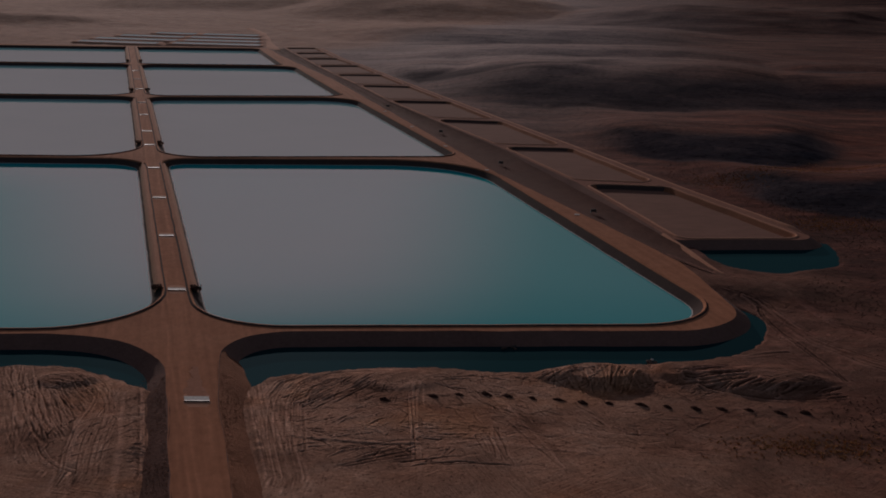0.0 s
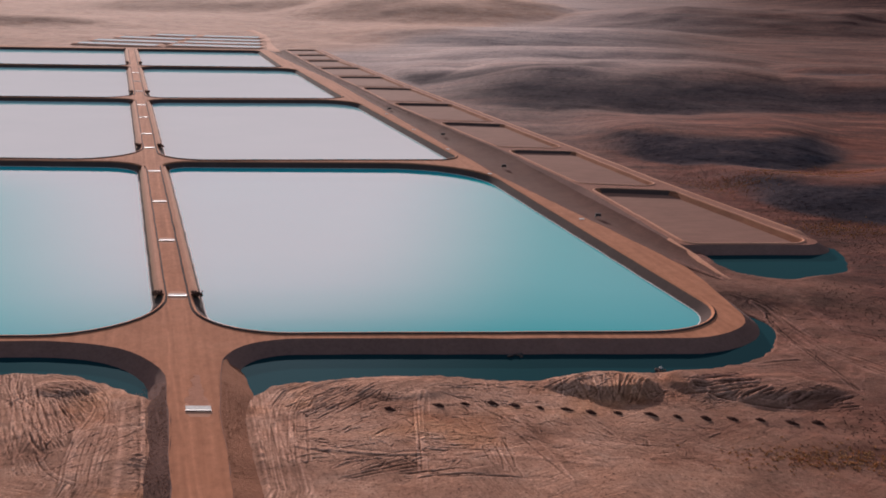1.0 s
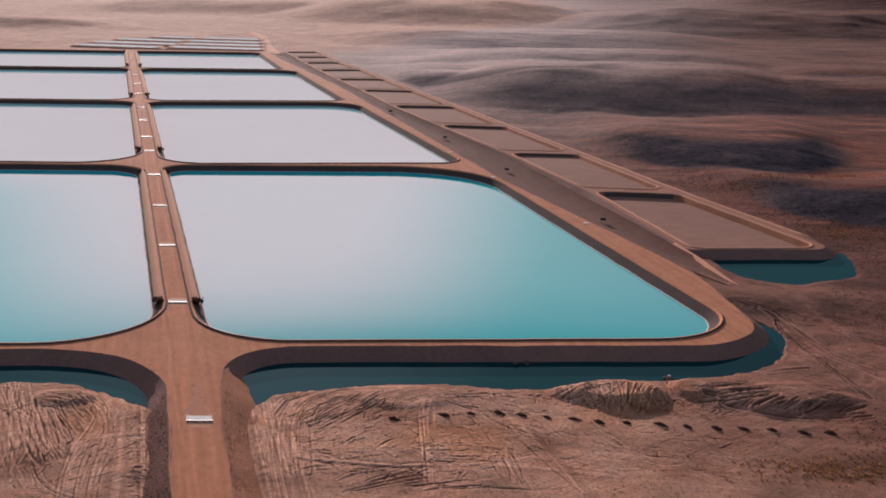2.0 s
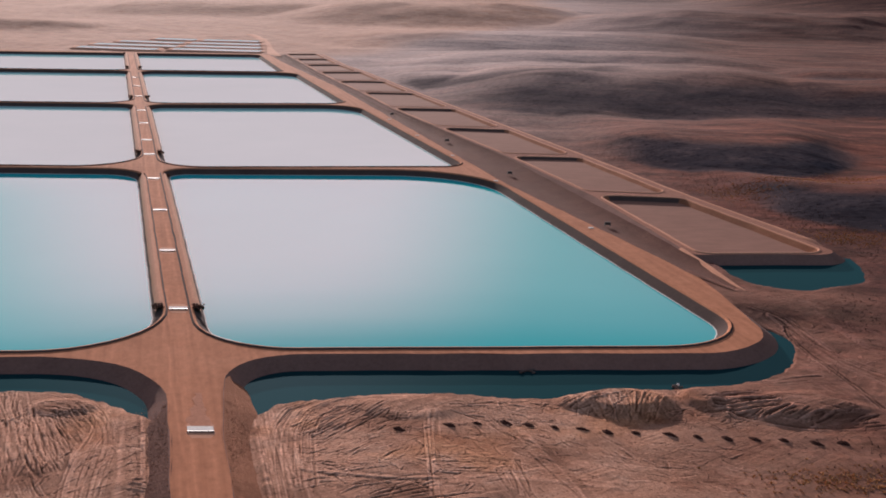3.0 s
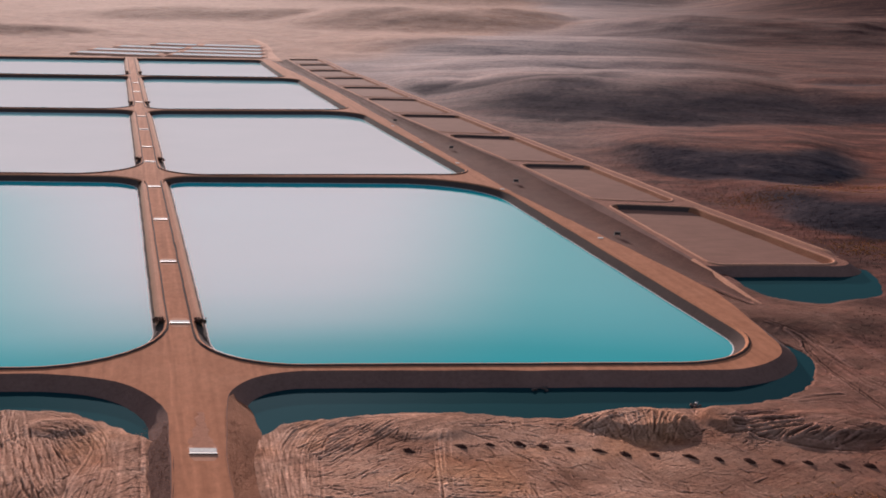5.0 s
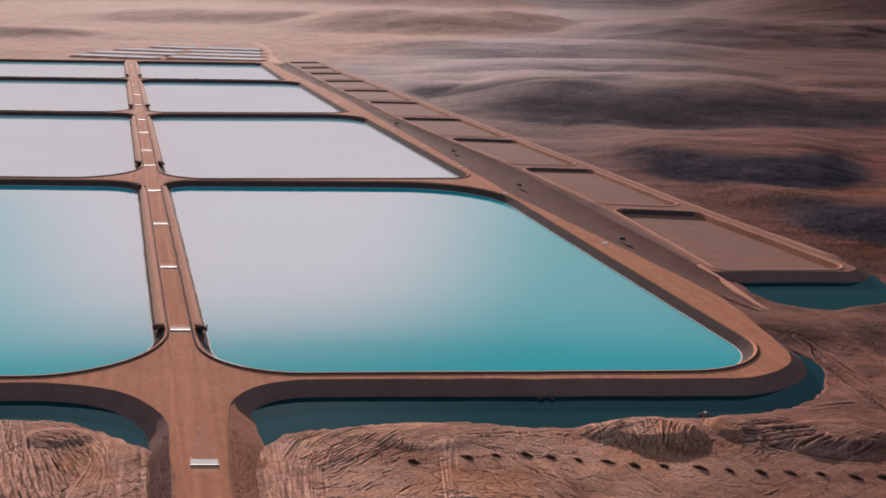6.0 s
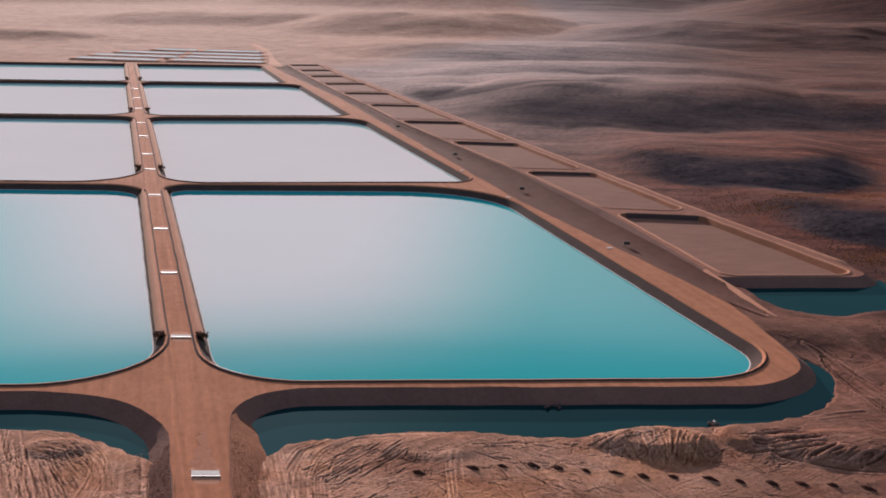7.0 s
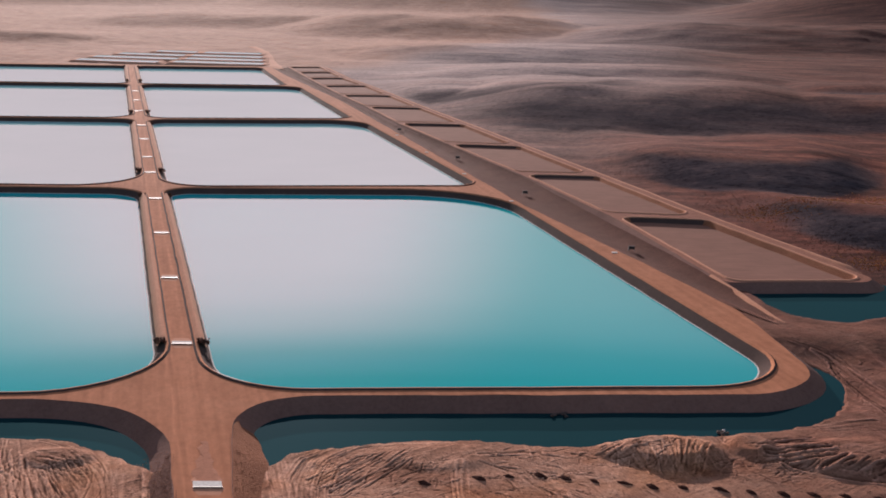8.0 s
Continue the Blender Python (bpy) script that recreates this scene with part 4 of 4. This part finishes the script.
def small_pond(c, BED):
    base = empty("settling_pond", (c[0][0], c[0][1], 0))
    shift = Matrix.Translation(-base.location)
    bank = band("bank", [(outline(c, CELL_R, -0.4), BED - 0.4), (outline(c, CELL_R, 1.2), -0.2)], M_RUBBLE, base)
    # the dike face at the far end is darker, its shade put into colour
    bank.data.materials.append(M_SHADE_BANK)
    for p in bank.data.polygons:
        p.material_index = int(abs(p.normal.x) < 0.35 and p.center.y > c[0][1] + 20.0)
    made = [
        bank,
        sheet("silt_bed", [outline(c, CELL_R, 0.4)], BED, M_MUD, base),
        band("bund", [(outline(c, CELL_R, 1.15), -0.24), (outline(c, CELL_R, 1.4), 0.0), (outline(c, CELL_R, 1.7), 0.0), (outline(c, CELL_R, 2.0), -0.24)], M_DUST, base),
    ]
    for ob in made:
        ob.matrix_parent_inverse = shift
    return tagged(base, "shallow settling pond filled with grey brown silt", "pond", "settling ponds")


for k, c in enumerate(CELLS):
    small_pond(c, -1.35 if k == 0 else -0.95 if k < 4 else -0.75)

# ---- swale between the embankment and the settling ponds ----
RIDGE_W = [(59.0, 236.5), (56.0, 256.0), (48.4, 287.1), (36.8, 328.0), (18.9, 394.0), (-5.0, 461.6), (-26.2, 520.2), (-44.0, 579.2), (-61.0, 630.0), (-76.0, 677.7), (-89.0, 722.1), (-112.0, 800.0)]
RIDGE_E = [(88.2, 279.0), (69.2, 329.0), (47.5, 395.2), (26.1, 458.3), (5.6, 519.5), (-14.2, 577.8), (-31.4, 630.8), (-47.7, 681.4), (-64.1, 725.5), (-74.9, 764.1), (-86.0, 803.0)]


def along_line(pts, y):
    """x on a polyline at that y."""
    ys = [p[1] for p in pts]
    return float(np.interp(y, ys, [p[0] for p in pts]))


def strip(name, stations, material, parent=None, amp=0.2):
    """Surface through cross-sections of equal count, each a list of (x, y, z)."""
    n = len(stations[0])
    verts = [wobble(*p, amp) for st in stations for p in st]
    faces = [(k * n + j, k * n + j + 1, (k + 1) * n + j + 1, (k + 1) * n + j) for k in range(len(stations) - 1) for j in range(n - 1)]
    return mesh_object(name, verts, faces, material, parent, True)


east_edge = sorted([(x, y) for x, y in crest_line if y > 247 and x > cause_r(y) + 20] + [(57.9, 234.6), (51.6, 246.6)], key=lambda p: p[1])
rows = []
for y in np.arange(234.8, 797.0, 2.4):
    a, b = along_line(east_edge, y) - 0.25, along_line(RIDGE_W, y)
    k = min(1.0, 0.12 + (y - 234.8) / 34.0)
    rows.append([(a, y, 0.012), (a + 0.35 * (b - a), y, -0.9 * k - 0.02), (a + 0.7 * (b - a), y, -1.45 * k - 0.02), (a + 0.92 * (b - a), y, -0.8 * k - 0.02), (b, y, -0.1)])
swale = tagged(strip("swale", rows, M_GRAVEL), "shallow dark gravel swale beside the embankment road", "swale", kind="structure")


def ridge(name, pts, wide, high, base, label, step=2.5, material=None):
    st = []
    for y in np.arange(pts[0][1], pts[-1][1], step):
        x = along_line(pts, y)
        if y < pts[0][1] + 0.5 * step:
            st.append([(x - wide / 2, y, base - 0.7), (x - wide * 0.16, y, base - 0.5), (x + wide * 0.16, y, base - 0.5), (x + wide / 2, y, base - 0.7)])
            continue
        st.append([(x - wide / 2, y, base - 0.4), (x - wide * 0.16, y, base + high), (x + wide * 0.16, y, base + high), (x + wide / 2, y, base - 0.4)])
    return tagged(strip(name, st, material or M_BUND, amp=0.25), label, "earth ridge")


ridge("earth_ridge", [(59.6, 234.0), (56.0, 256.0), (53.0, 274.0)], 1.5, 0.2, -0.2, "narrow pale earth ridge leading to the settling ponds", material=M_DUST)
ridge("earth_ridge", RIDGE_E, 2.0, 0.3, -0.4, "pale orange earth ridge bordering the open desert", material=M_DUST)


# ---- windrows along the causeway; dark rubble stands in for their shaded blunt ends ----
def windrow(side, y0, y1):
    base = empty("causeway_windrow", ((cause_l(y0) if side < 0 else cause_r(y0)), y0, 0))
    shift = Matrix.Translation(-base.location)
    st = []
    n = int((y1 - y0) / 2.2)
    for k in range(n + 1):
        y = y0 + (y1 - y0) * k / n
        edge = (cause_l(y) + 0.75) if side < 0 else (cause_r(y) - 0.75)
        s = 1 if side < 0 else -1
        h = 0.95 * min(1.0, 0.75 + 0.25 * k)
        st.append([(edge + s * d, y, z) for d, z in ((-0.2, -0.75), (0.75, h), (1.15, h), (1.9, -0.05))])
    ob = strip("ridge_body", st, M_DUST, base, 0.06)
    caps = [ob]
    for yy in (y0, y1):
        bm = bmesh.new()
        rng = random.Random(int(yy * 7 + side))
        x0 = (cause_l(yy) + 1.15) if side < 0 else (cause_r(yy) - 1.15)
        for j in range(30):
            r = rng.uniform(0.18, 0.38)
            m = Matrix.Translation((x0 + rng.uniform(-1.0, 1.0), yy + rng.uniform(-0.5, 0.6), rng.uniform(-0.1, 0.8))) @ Euler((rng.random() * 6, rng.random() * 6, 0)).to_matrix().to_4x4()
            bmesh.ops.create_icosphere(bm, subdivisions=1, radius=r, matrix=m @ Matrix.Diagonal((1, rng.uniform(0.6, 1), rng.uniform(0.5, 0.9), 1)))
        caps.append(part("rubble_end", bm, M_GRAVEL, base, "broken rubble standing in for the shaded end"))
    for ob in caps:
        ob.matrix_parent_inverse = shift
    return tagged(base, "pale earth windrow along the causeway, dark rubble for its shaded ends", "windrow", "causeway windrows")


for y0, y1 in ((217.5, 350.0), (392.0, 505.0), (545.0, 652.0), (688.0, 780.0)):
    windrow(-1, y0, y1)
    windrow(1, y0, y1)


# ---- white slabs across the road ----
def box(bm, sx, sy, sz, at, bevel=0.0):
    r = bmesh.ops.create_cube(bm, size=1.0, matrix=Matrix.Translation(at) @ Matrix.Diagonal((sx, sy, sz, 1)))
    if bevel:
        bmesh.ops.bevel(bm, geom=list({e for v in r["verts"] for e in v.link_edges}), offset=bevel, segments=2, affect="EDGES")


def road_slab(x, y, wide, long):
    base = empty("road_slab", (x, y, 0.0))
    bm = bmesh.new()
    box(bm, wide, long, 0.26, (0, 0, 0.09), 0.04)
    part("slab", bm, M_WHITE, base)
    for s in (-1, 1):
        # added dark strip in place of the shade on the slab's near face
        if s < 0:
            bm = bmesh.new()
            box(bm, wide + 0.1, 0.22, 0.3, (0, s * (long / 2 + 0.14), 0.06), 0.03)
            part("edge_shade", bm, M_STEEL, base, "dark strip standing in for the slab's shaded front")
        bm = bmesh.new()
        w, d0, d1 = wide / 2, s * (long / 2 + 0.25), s * (long / 2 + 3.4)
        vs = [bm.verts.new(p) for p in ((-w, d0, 0.05), (w, d0, 0.05), (w * 0.55, d1, -0.03), (-w * 0.55, d1, -0.03), (-w - 0.5, d0, -0.03), (w + 0.5, d0, -0.03))]
        bm.faces.new((vs[0], vs[1], vs[2], vs[3]))
        bm.faces.new((vs[4], vs[0], vs[3]))
        bm.faces.new((vs[1], vs[5], vs[2]))
        part("earth_ramp", bm, M_DUST, base, "pale dust swept against the slab")
    for ob in base.children:
        ob.data.transform(Matrix(((1, -0.26, 0, 0), (0.03, 1, 0, 0), (0, 0, 1, 0), (0, 0, 0, 1))))
    return tagged(base, "white painted concrete slab set across the dirt road", "slab", "road slabs")


SLAB_Y = (217.6, 261.3, 303.4, 346.6, 388.8, 419.0, 461.5, 499.0, 548.0, 590.0, 632.0)
first = road_slab(-52.25, 217.6, 3.5, 1.1)
for y in SLAB_Y[1:]:
    copy_thing(first, pose(-52.25 - 0.2815 * (y - 217.6), y, 0))
road_slab(-36.3, 160.6, 3.7, 1.5)


# pale dust dragged over the road before and behind the first slab
bm = bmesh.new()
rng = random.Random(41)
grid = []
for k in range(13):
    f = k / 12
    y = 161.4 + 13.0 * f
    half = 1.95 - 1.6 * f + 0.1 * math.sin(9 * f)
    mid = -36.5 - 0.24 * (y - 161.4)
    grid.append([bm.verts.new((mid + half * u + rng.uniform(-0.35, 0.35), y + rng.uniform(-0.2, 0.2), 0.012 + 0.07 * (1 - u * u))) for u in (-1, -0.5, 0, 0.5, 1)])
for a, b in zip(grid, grid[1:]):
    for n in range(4):
        bm.faces.new((a[n], a[n + 1], b[n + 1], b[n]))
me = bpy.data.meshes.new("dust_patch")
bm.to_mesh(me)
bm.free()
me.materials.append(M_DRAGGED)
tagged(new("dust_patch", me), "thin pale dust dragged along the packed road", "dust", kind="structure")


def marker_slab(x, y):
    bm = bmesh.new()
    box(bm, 1.3, 1.0, 0.16, (0, 0, 0.06), 0.04)
    me = bpy.data.meshes.new("marker_slab")
    bm.to_mesh(me)
    bm.free()
    me.materials.append(M_WHITE)
    ob = new("marker_slab", me)
    ob.location = (x, y, 0)
    return tagged(ob, "small pale concrete marker slab on the embankment road", "slab", "marker slabs")


for x, y in ((-25.1, 483.0), (-12.6, 440.0), (0.3, 395.7), (13.2, 351.1), (34.4, 290.3)):
    marker_slab(x, y)


# ---- small heaps in a row, drawn long to take in their shadow ----
def heap(x, y, z, seed, rx, ry, high):
    rng = random.Random(seed)
    bm = bmesh.new()
    rings = 5
    grid = []
    for k in range(rings + 1):
        f = k / rings
        row = []
        for j in range(14):
            a = 2 * math.pi * j / 14
            q = 1 + 0.22 * noise.noise(Vector((math.cos(a) * 1.3 + seed, math.sin(a) * 1.3, f * 2)))
            row.append(bm.verts.new((rx * f * q * math.cos(a), ry * f * q * math.sin(a), high * (1 - f ** 1.6) * q - 0.12 * f + rng.uniform(-0.04, 0.04))))
        grid.append(row)
    for k in range(rings):
        for j in range(14):
            i2 = (j + 1) % 14
            if k == 0:
                if j:
                    continue
                bm.faces.new(grid[1])
            else:
                bm.faces.new((grid[k][j], grid[k][i2], grid[k + 1][i2], grid[k + 1][j]))
    me = bpy.data.meshes.new("earth_mound")
    loose = [v for v in bm.verts if not v.link_faces]
    bmesh.ops.delete(bm, geom=loose, context="VERTS")
    bmesh.ops.recalc_face_normals(bm, faces=bm.faces)
    bm.to_mesh(me)
    bm.free()
    me.materials.append(M_CLOD)
    ob = new("earth_mound", me)
    ob.location, ob.rotation_euler = (x, y, z), (0, 0, rng.uniform(-0.9, -0.4))
    return tagged(ob, "small dark earth mound drawn long with its shadow on open ground", "mound", "row of earth mounds")


def ground_at(x, y):
    return float(land(np.array([[x]]), np.array([[y]]))[0, 0])


HEAPS = [(-8.6, 165.3), (-1.1, 166.8), (2.8, 167.6), (7.0, 168.2), (10.4, 167.5), (14.2, 166.7), (18.2, 166.1), (21.7, 165.2), (25.8, 165.3), (30.7, 164.8),
         (34.5, 164.2), (38.7, 164.0), (42.8, 164.2), (46.9, 163.7), (51.3, 163.2), (55.3, 163.3)]
for n, (x, y) in enumerate(HEAPS):
    heap(x, y, ground_at(x, y), n, 1.25 + 0.25 * math.sin(n * 2.3), 0.62 + 0.14 * math.cos(n * 1.7), 0.34 + 0.09 * math.sin(n * 3.1))


# ---- dark rocks at the water's edge ----
def rock_pile(x, y, z, seed, pale_top):
    rng = random.Random(seed)
    base = empty("rock_pile", (x, y, z))
    for n in range(9):
        bm = bmesh.new()
        r = rng.uniform(0.2, 0.4)
        bmesh.ops.create_icosphere(bm, subdivisions=2, radius=r)
        for v in bm.verts:
            v.co *= 1 + 0.28 * noise.noise(v.co * (1.6 / r) + Vector((seed * 3.1, n, 0)))
            v.co.z *= 0.7
        white = pale_top and n == 8
        at = Vector((rng.uniform(-1.2, 1.2), rng.uniform(-0.6, 0.6), 0.12 + 0.25 * (n > 5))) if not white else Vector((0.5, -0.3, 0.62))
        bmesh.ops.translate(bm, verts=bm.verts, vec=at)
        part("rock", bm, M_SALT if white else M_STONE, base, "pale weathered rock" if white else "")
    return tagged(base, "dark angular rocks piled at the water edge", "rocks", "rock piles at the moat")


rock_pile(35.2, 184.9, -1.85, 3, True)
rock_pile(11.9, 191.2, -1.95, 5, False)


# ---- pump boxes in the swale ----
def pump_box(x, y, z):
    base = empty("pump_box", (x, y, z))
    bm = bmesh.new()
    box(bm, 1.4, 1.0, 0.7, (0, 0, 0.62), 0.06)
    part("housing", bm, M_STEEL, base)
    bm = bmesh.new()
    box(bm, 1.55, 1.15, 0.08, (0, 0, 1.0), 0.02)
    part("roof", bm, M_STONE, base)
    for sx in (-0.7, 0.7):
        bm = bmesh.new()
        box(bm, 0.14, 1.2, 0.34, (sx, 0, 0.15))
        part("skid", bm, M_STEEL, base)
    return tagged(base, "dark steel pump box on skids in the swale", "pump", "pump boxes")


for x, y in ((39.4, 296.5), (18.2, 366.5), (-1.5, 431.0), (-25.0, 502.0)):
    pump_box(x, y, -0.75)

# ---- narrow brine strips beyond the last dike ----
def far_strip(x0, x1, y, wide, tilt=0.0):
    c = [(x0, y - wide / 2), (x1, y - wide / 2 + tilt), (x1, y + wide / 2 + tilt), (x0, y + wide / 2)]
    base = empty("brine_channel", (x0, y, LAND))
    shift = Matrix.Translation(-base.location)
    rad = (2, 2, 2, 2)
    made = [sheet("brine", [outline(c, rad, step=20)], -0.25, M_PALE_BRINE, base),
            band("bank", [(outline(c, rad, -0.4, 20), -0.6), (outline(c, rad, 0.8, 20), -0.1), (outline(c, rad, 2.6, 20), -0.1), (outline(c, rad, 7.0, 20), -2.6)], M_DUST, base)]
    for ob in made:
        ob.matrix_parent_inverse = shift
    return tagged(base, "narrow shallow brine channel behind a low bund", "channel", "brine channels")


# west row and east row: start x, end x, middle at the start, run of the slant
for x0, x1, y, tilt in ((-263.0, -204.0, 838.0, -13.0), (-260.0, -197.0, 868.0, -13.0), (-250.0, -199.0, 899.0, -12.0), (-230.0, -197.0, 930.0, -9.0),
                        (-194.0, -131.0, 831.0, -9.0), (-192.0, -136.0, 860.0, -8.0), (-194.0, -141.0, 890.0, -8.0), (-191.0, -147.0, 922.0, -7.0)):
    far_strip(x0, x1, y, 16.0, tilt)


# ---- dirt track that runs on past the channels ----
TRACK = [(-116.0, 790.0), (-125.0, 830.0), (-134.0, 872.0), (-142.0, 915.0), (-152.0, 960.0), (-170.0, 1010.0)]
st = []
for y in np.arange(790.0, 1010.0, 5.0):
    x = along_line(TRACK, y)
    z = ground_at(x, y) + 0.3
    st.append([(x - 6.0, y, z - 1.2), (x - 3.2, y, z), (x + 3.2, y, z), (x + 6.0, y, z - 1.2)])
tagged(strip("track", st, M_DUST, amp=0.5), "pale dirt track leading on into the desert", "track", kind="structure")

# ---- loose stones on the road banks ----
def stones(name, spots, label, material, small, large):
    rng = random.Random(5)
    verts, faces = [], []
    for x, y, z in spots:
        r = rng.uniform(small, large)
        ring = [(x + r * rng.uniform(0.7, 1.2) * math.cos(a + rng.uniform(-0.2, 0.2)), y + r * rng.uniform(0.7, 1.2) * math.sin(a), z + rng.uniform(-0.1, 0.25) * r) for a in (0, 1.26, 2.5, 3.77, 5.0)]
        b = len(verts)
        verts += ring + [(x + rng.uniform(-0.2, 0.2) * r, y, z + r * rng.uniform(0.6, 1.0))]
        faces += [(b + j, b + (j + 1) % 5, b + 5) for j in range(5)]
    return tagged(mesh_object(name, verts, faces, material), label, "stones", kind="stuff")


rng = random.Random(11)
spots = []
for n in range(1500):
    y = rng.uniform(128.0, 172.0)
    f = rng.random()
    if rng.random() < 0.5:
        spots.append((ROAD_L - 0.25 * (y - 160.8) - 0.2 - 4.0 * f, y, -1.68 * f))
    else:
        spots.append((road_right(y) + 0.2 + 4.0 * f, y, -1.68 * f))
stones("loose_stones", spots, "loose brown stones on the road banks", M_RUBBLE, 0.04, 0.12)
spots = []
for n in range(130):
    y = rng.uniform(130.0, 171.5)
    x = ROAD_L - 0.25 * (y - 160.8) - 4.6 + rng.gauss(0, 0.35)
    spots.append((x, y, ground_at(x, y) + 0.02))
stones("bank_clods", spots, "pale dry clods along the foot of the road bank", M_DUST, 0.04, 0.11)
spots = []
for n in range(420):
    x, y = rng.uniform(-75.0, 75.0), rng.uniform(138.0, 186.0)
    spots.append((x, y))
XS, YS = np.array([[p[0] for p in spots]]), np.array([[p[1] for p in spots]])
ZS = land(XS, YS)[0]
clear = (inside_distance(XS, YS, MOAT_EDGE)[0] < -0.8) & ((XS[0] < ROAD_L - 0.25 * (YS[0] - 160.8) - 4.5) | (XS[0] > ROAD_R - 0.25 * (YS[0] - 169.0) + 4.8))
stones("field_stones", [(x, y, float(z)) for (x, y), z, ok in zip(spots, ZS, clear) if ok], "scattered clods and stones on the graded ground", M_BANK, 0.05, 0.15)


# ---- dry scrub ----
def scrub(name, areas, count, label, material, wide=0.6, tall=0.22):
    rng = random.Random(23)
    pts = []
    for n in range(count):
        cx, cy, rx, ry = areas[n % len(areas)]
        pts.append((cx + rng.gauss(0, 0.45) * rx, cy + rng.gauss(0, 0.45) * ry))
    xs, ys = np.array([[p[0] for p in pts]]), np.array([[p[1] for p in pts]])
    dry = (inside_distance(xs, ys, MOAT_EAST) < -1.0) & (inside_distance(xs, ys, MOAT_EDGE) < -2.0) & (inside_distance(xs, ys, TERRACE) < -6.0)
    pts = [p for p, ok in zip(pts, dry[0]) if ok]
    xs, ys = xs[dry][None], ys[dry][None]
    zs = (land(xs, ys) + hill_height(xs, ys) * (1 - smooth(-14.0, 2.0, inside_distance(xs, ys, WORKS))))[0]
    verts, faces = [], []
    for (x, y), z in zip(pts, zs):
        r, h = rng.uniform(0.35, 1.0) * wide, rng.uniform(0.4, 1.0) * tall
        for j in range(9):
            a, q = rng.uniform(0, 6.28), rng.uniform(0.3, 1.0)
            bx, by = x + 0.3 * r * math.cos(a), y + 0.3 * r * math.sin(a)
            tx, ty = x + r * q * math.cos(a), y + r * q * math.sin(a)
            w = 0.16 * wide
            b = len(verts)
            verts += [(bx - w * math.sin(a), by + w * math.cos(a), z - 0.05), (bx + w * math.sin(a), by - w * math.cos(a), z - 0.05), (tx, ty, z + h * rng.uniform(0.5, 1.0))]
            faces.append((b, b + 1, b + 2))
    return tagged(mesh_object(name, verts, faces, material), label, "scrub", kind="stuff")


scrub("dry_scrub", [(54.0, 151.0, 16.0, 5.0), (100.0, 290.0, 16.0, 10.0), (108.0, 350.0, 20.0, 7.0), (128.0, 368.0, 20.0, 7.0), (86.0, 342.0, 16.0, 12.0)], 2200,
      "dry orange desert scrub in loose patches", M_SCRUB, 0.6, 0.25)
scrub("dark_scrub", [(104.0, 272.0, 18.0, 22.0), (92.0, 308.0, 14.0, 18.0), (76.0, 356.0, 16.0, 24.0), (60.0, 420.0, 24.0, 34.0), (86.0, 215.0, 16.0, 28.0), (68.0, 158.0, 16.0, 14.0)], 2600,
      "low dark brown desert shrubs scattered on rough ground", M_SHRUB, 0.42, 0.2)


# ---- broad shoulders of the approach road ----
for side in (-1, 1):
    st = []
    for y in np.arange(-60.0, 172.0 if side < 0 else 186.0, 2.0):
        e = (ROAD_L - 0.25 * (y - 160.8)) if side < 0 else road_right(y)
        w = 4.1 * (1 - 0.5 * float(smooth(160.0, 172.0, np.array(y)))) if side < 0 else float(np.interp(y, (158.0, 173.0, 179.0, 186.0), (4.4, 4.5, 3.6, 1.6)))
        st.append([(e - side * 0.15, y, 0.01), (e + side * 0.9, y, -0.28), (e + side * 0.5 * w, y, -0.8), (e + side * w, y, -1.72), (e + side * (w + 0.8), y, -2.3)])
    if side > 0:
        st = st[::-1]
    tagged(strip("road_shoulder", st, M_GRAVEL if side < 0 else M_RUBBLE, amp=0.3), "sloping brown rubble shoulder of the approach road", "road shoulder", kind="structure")
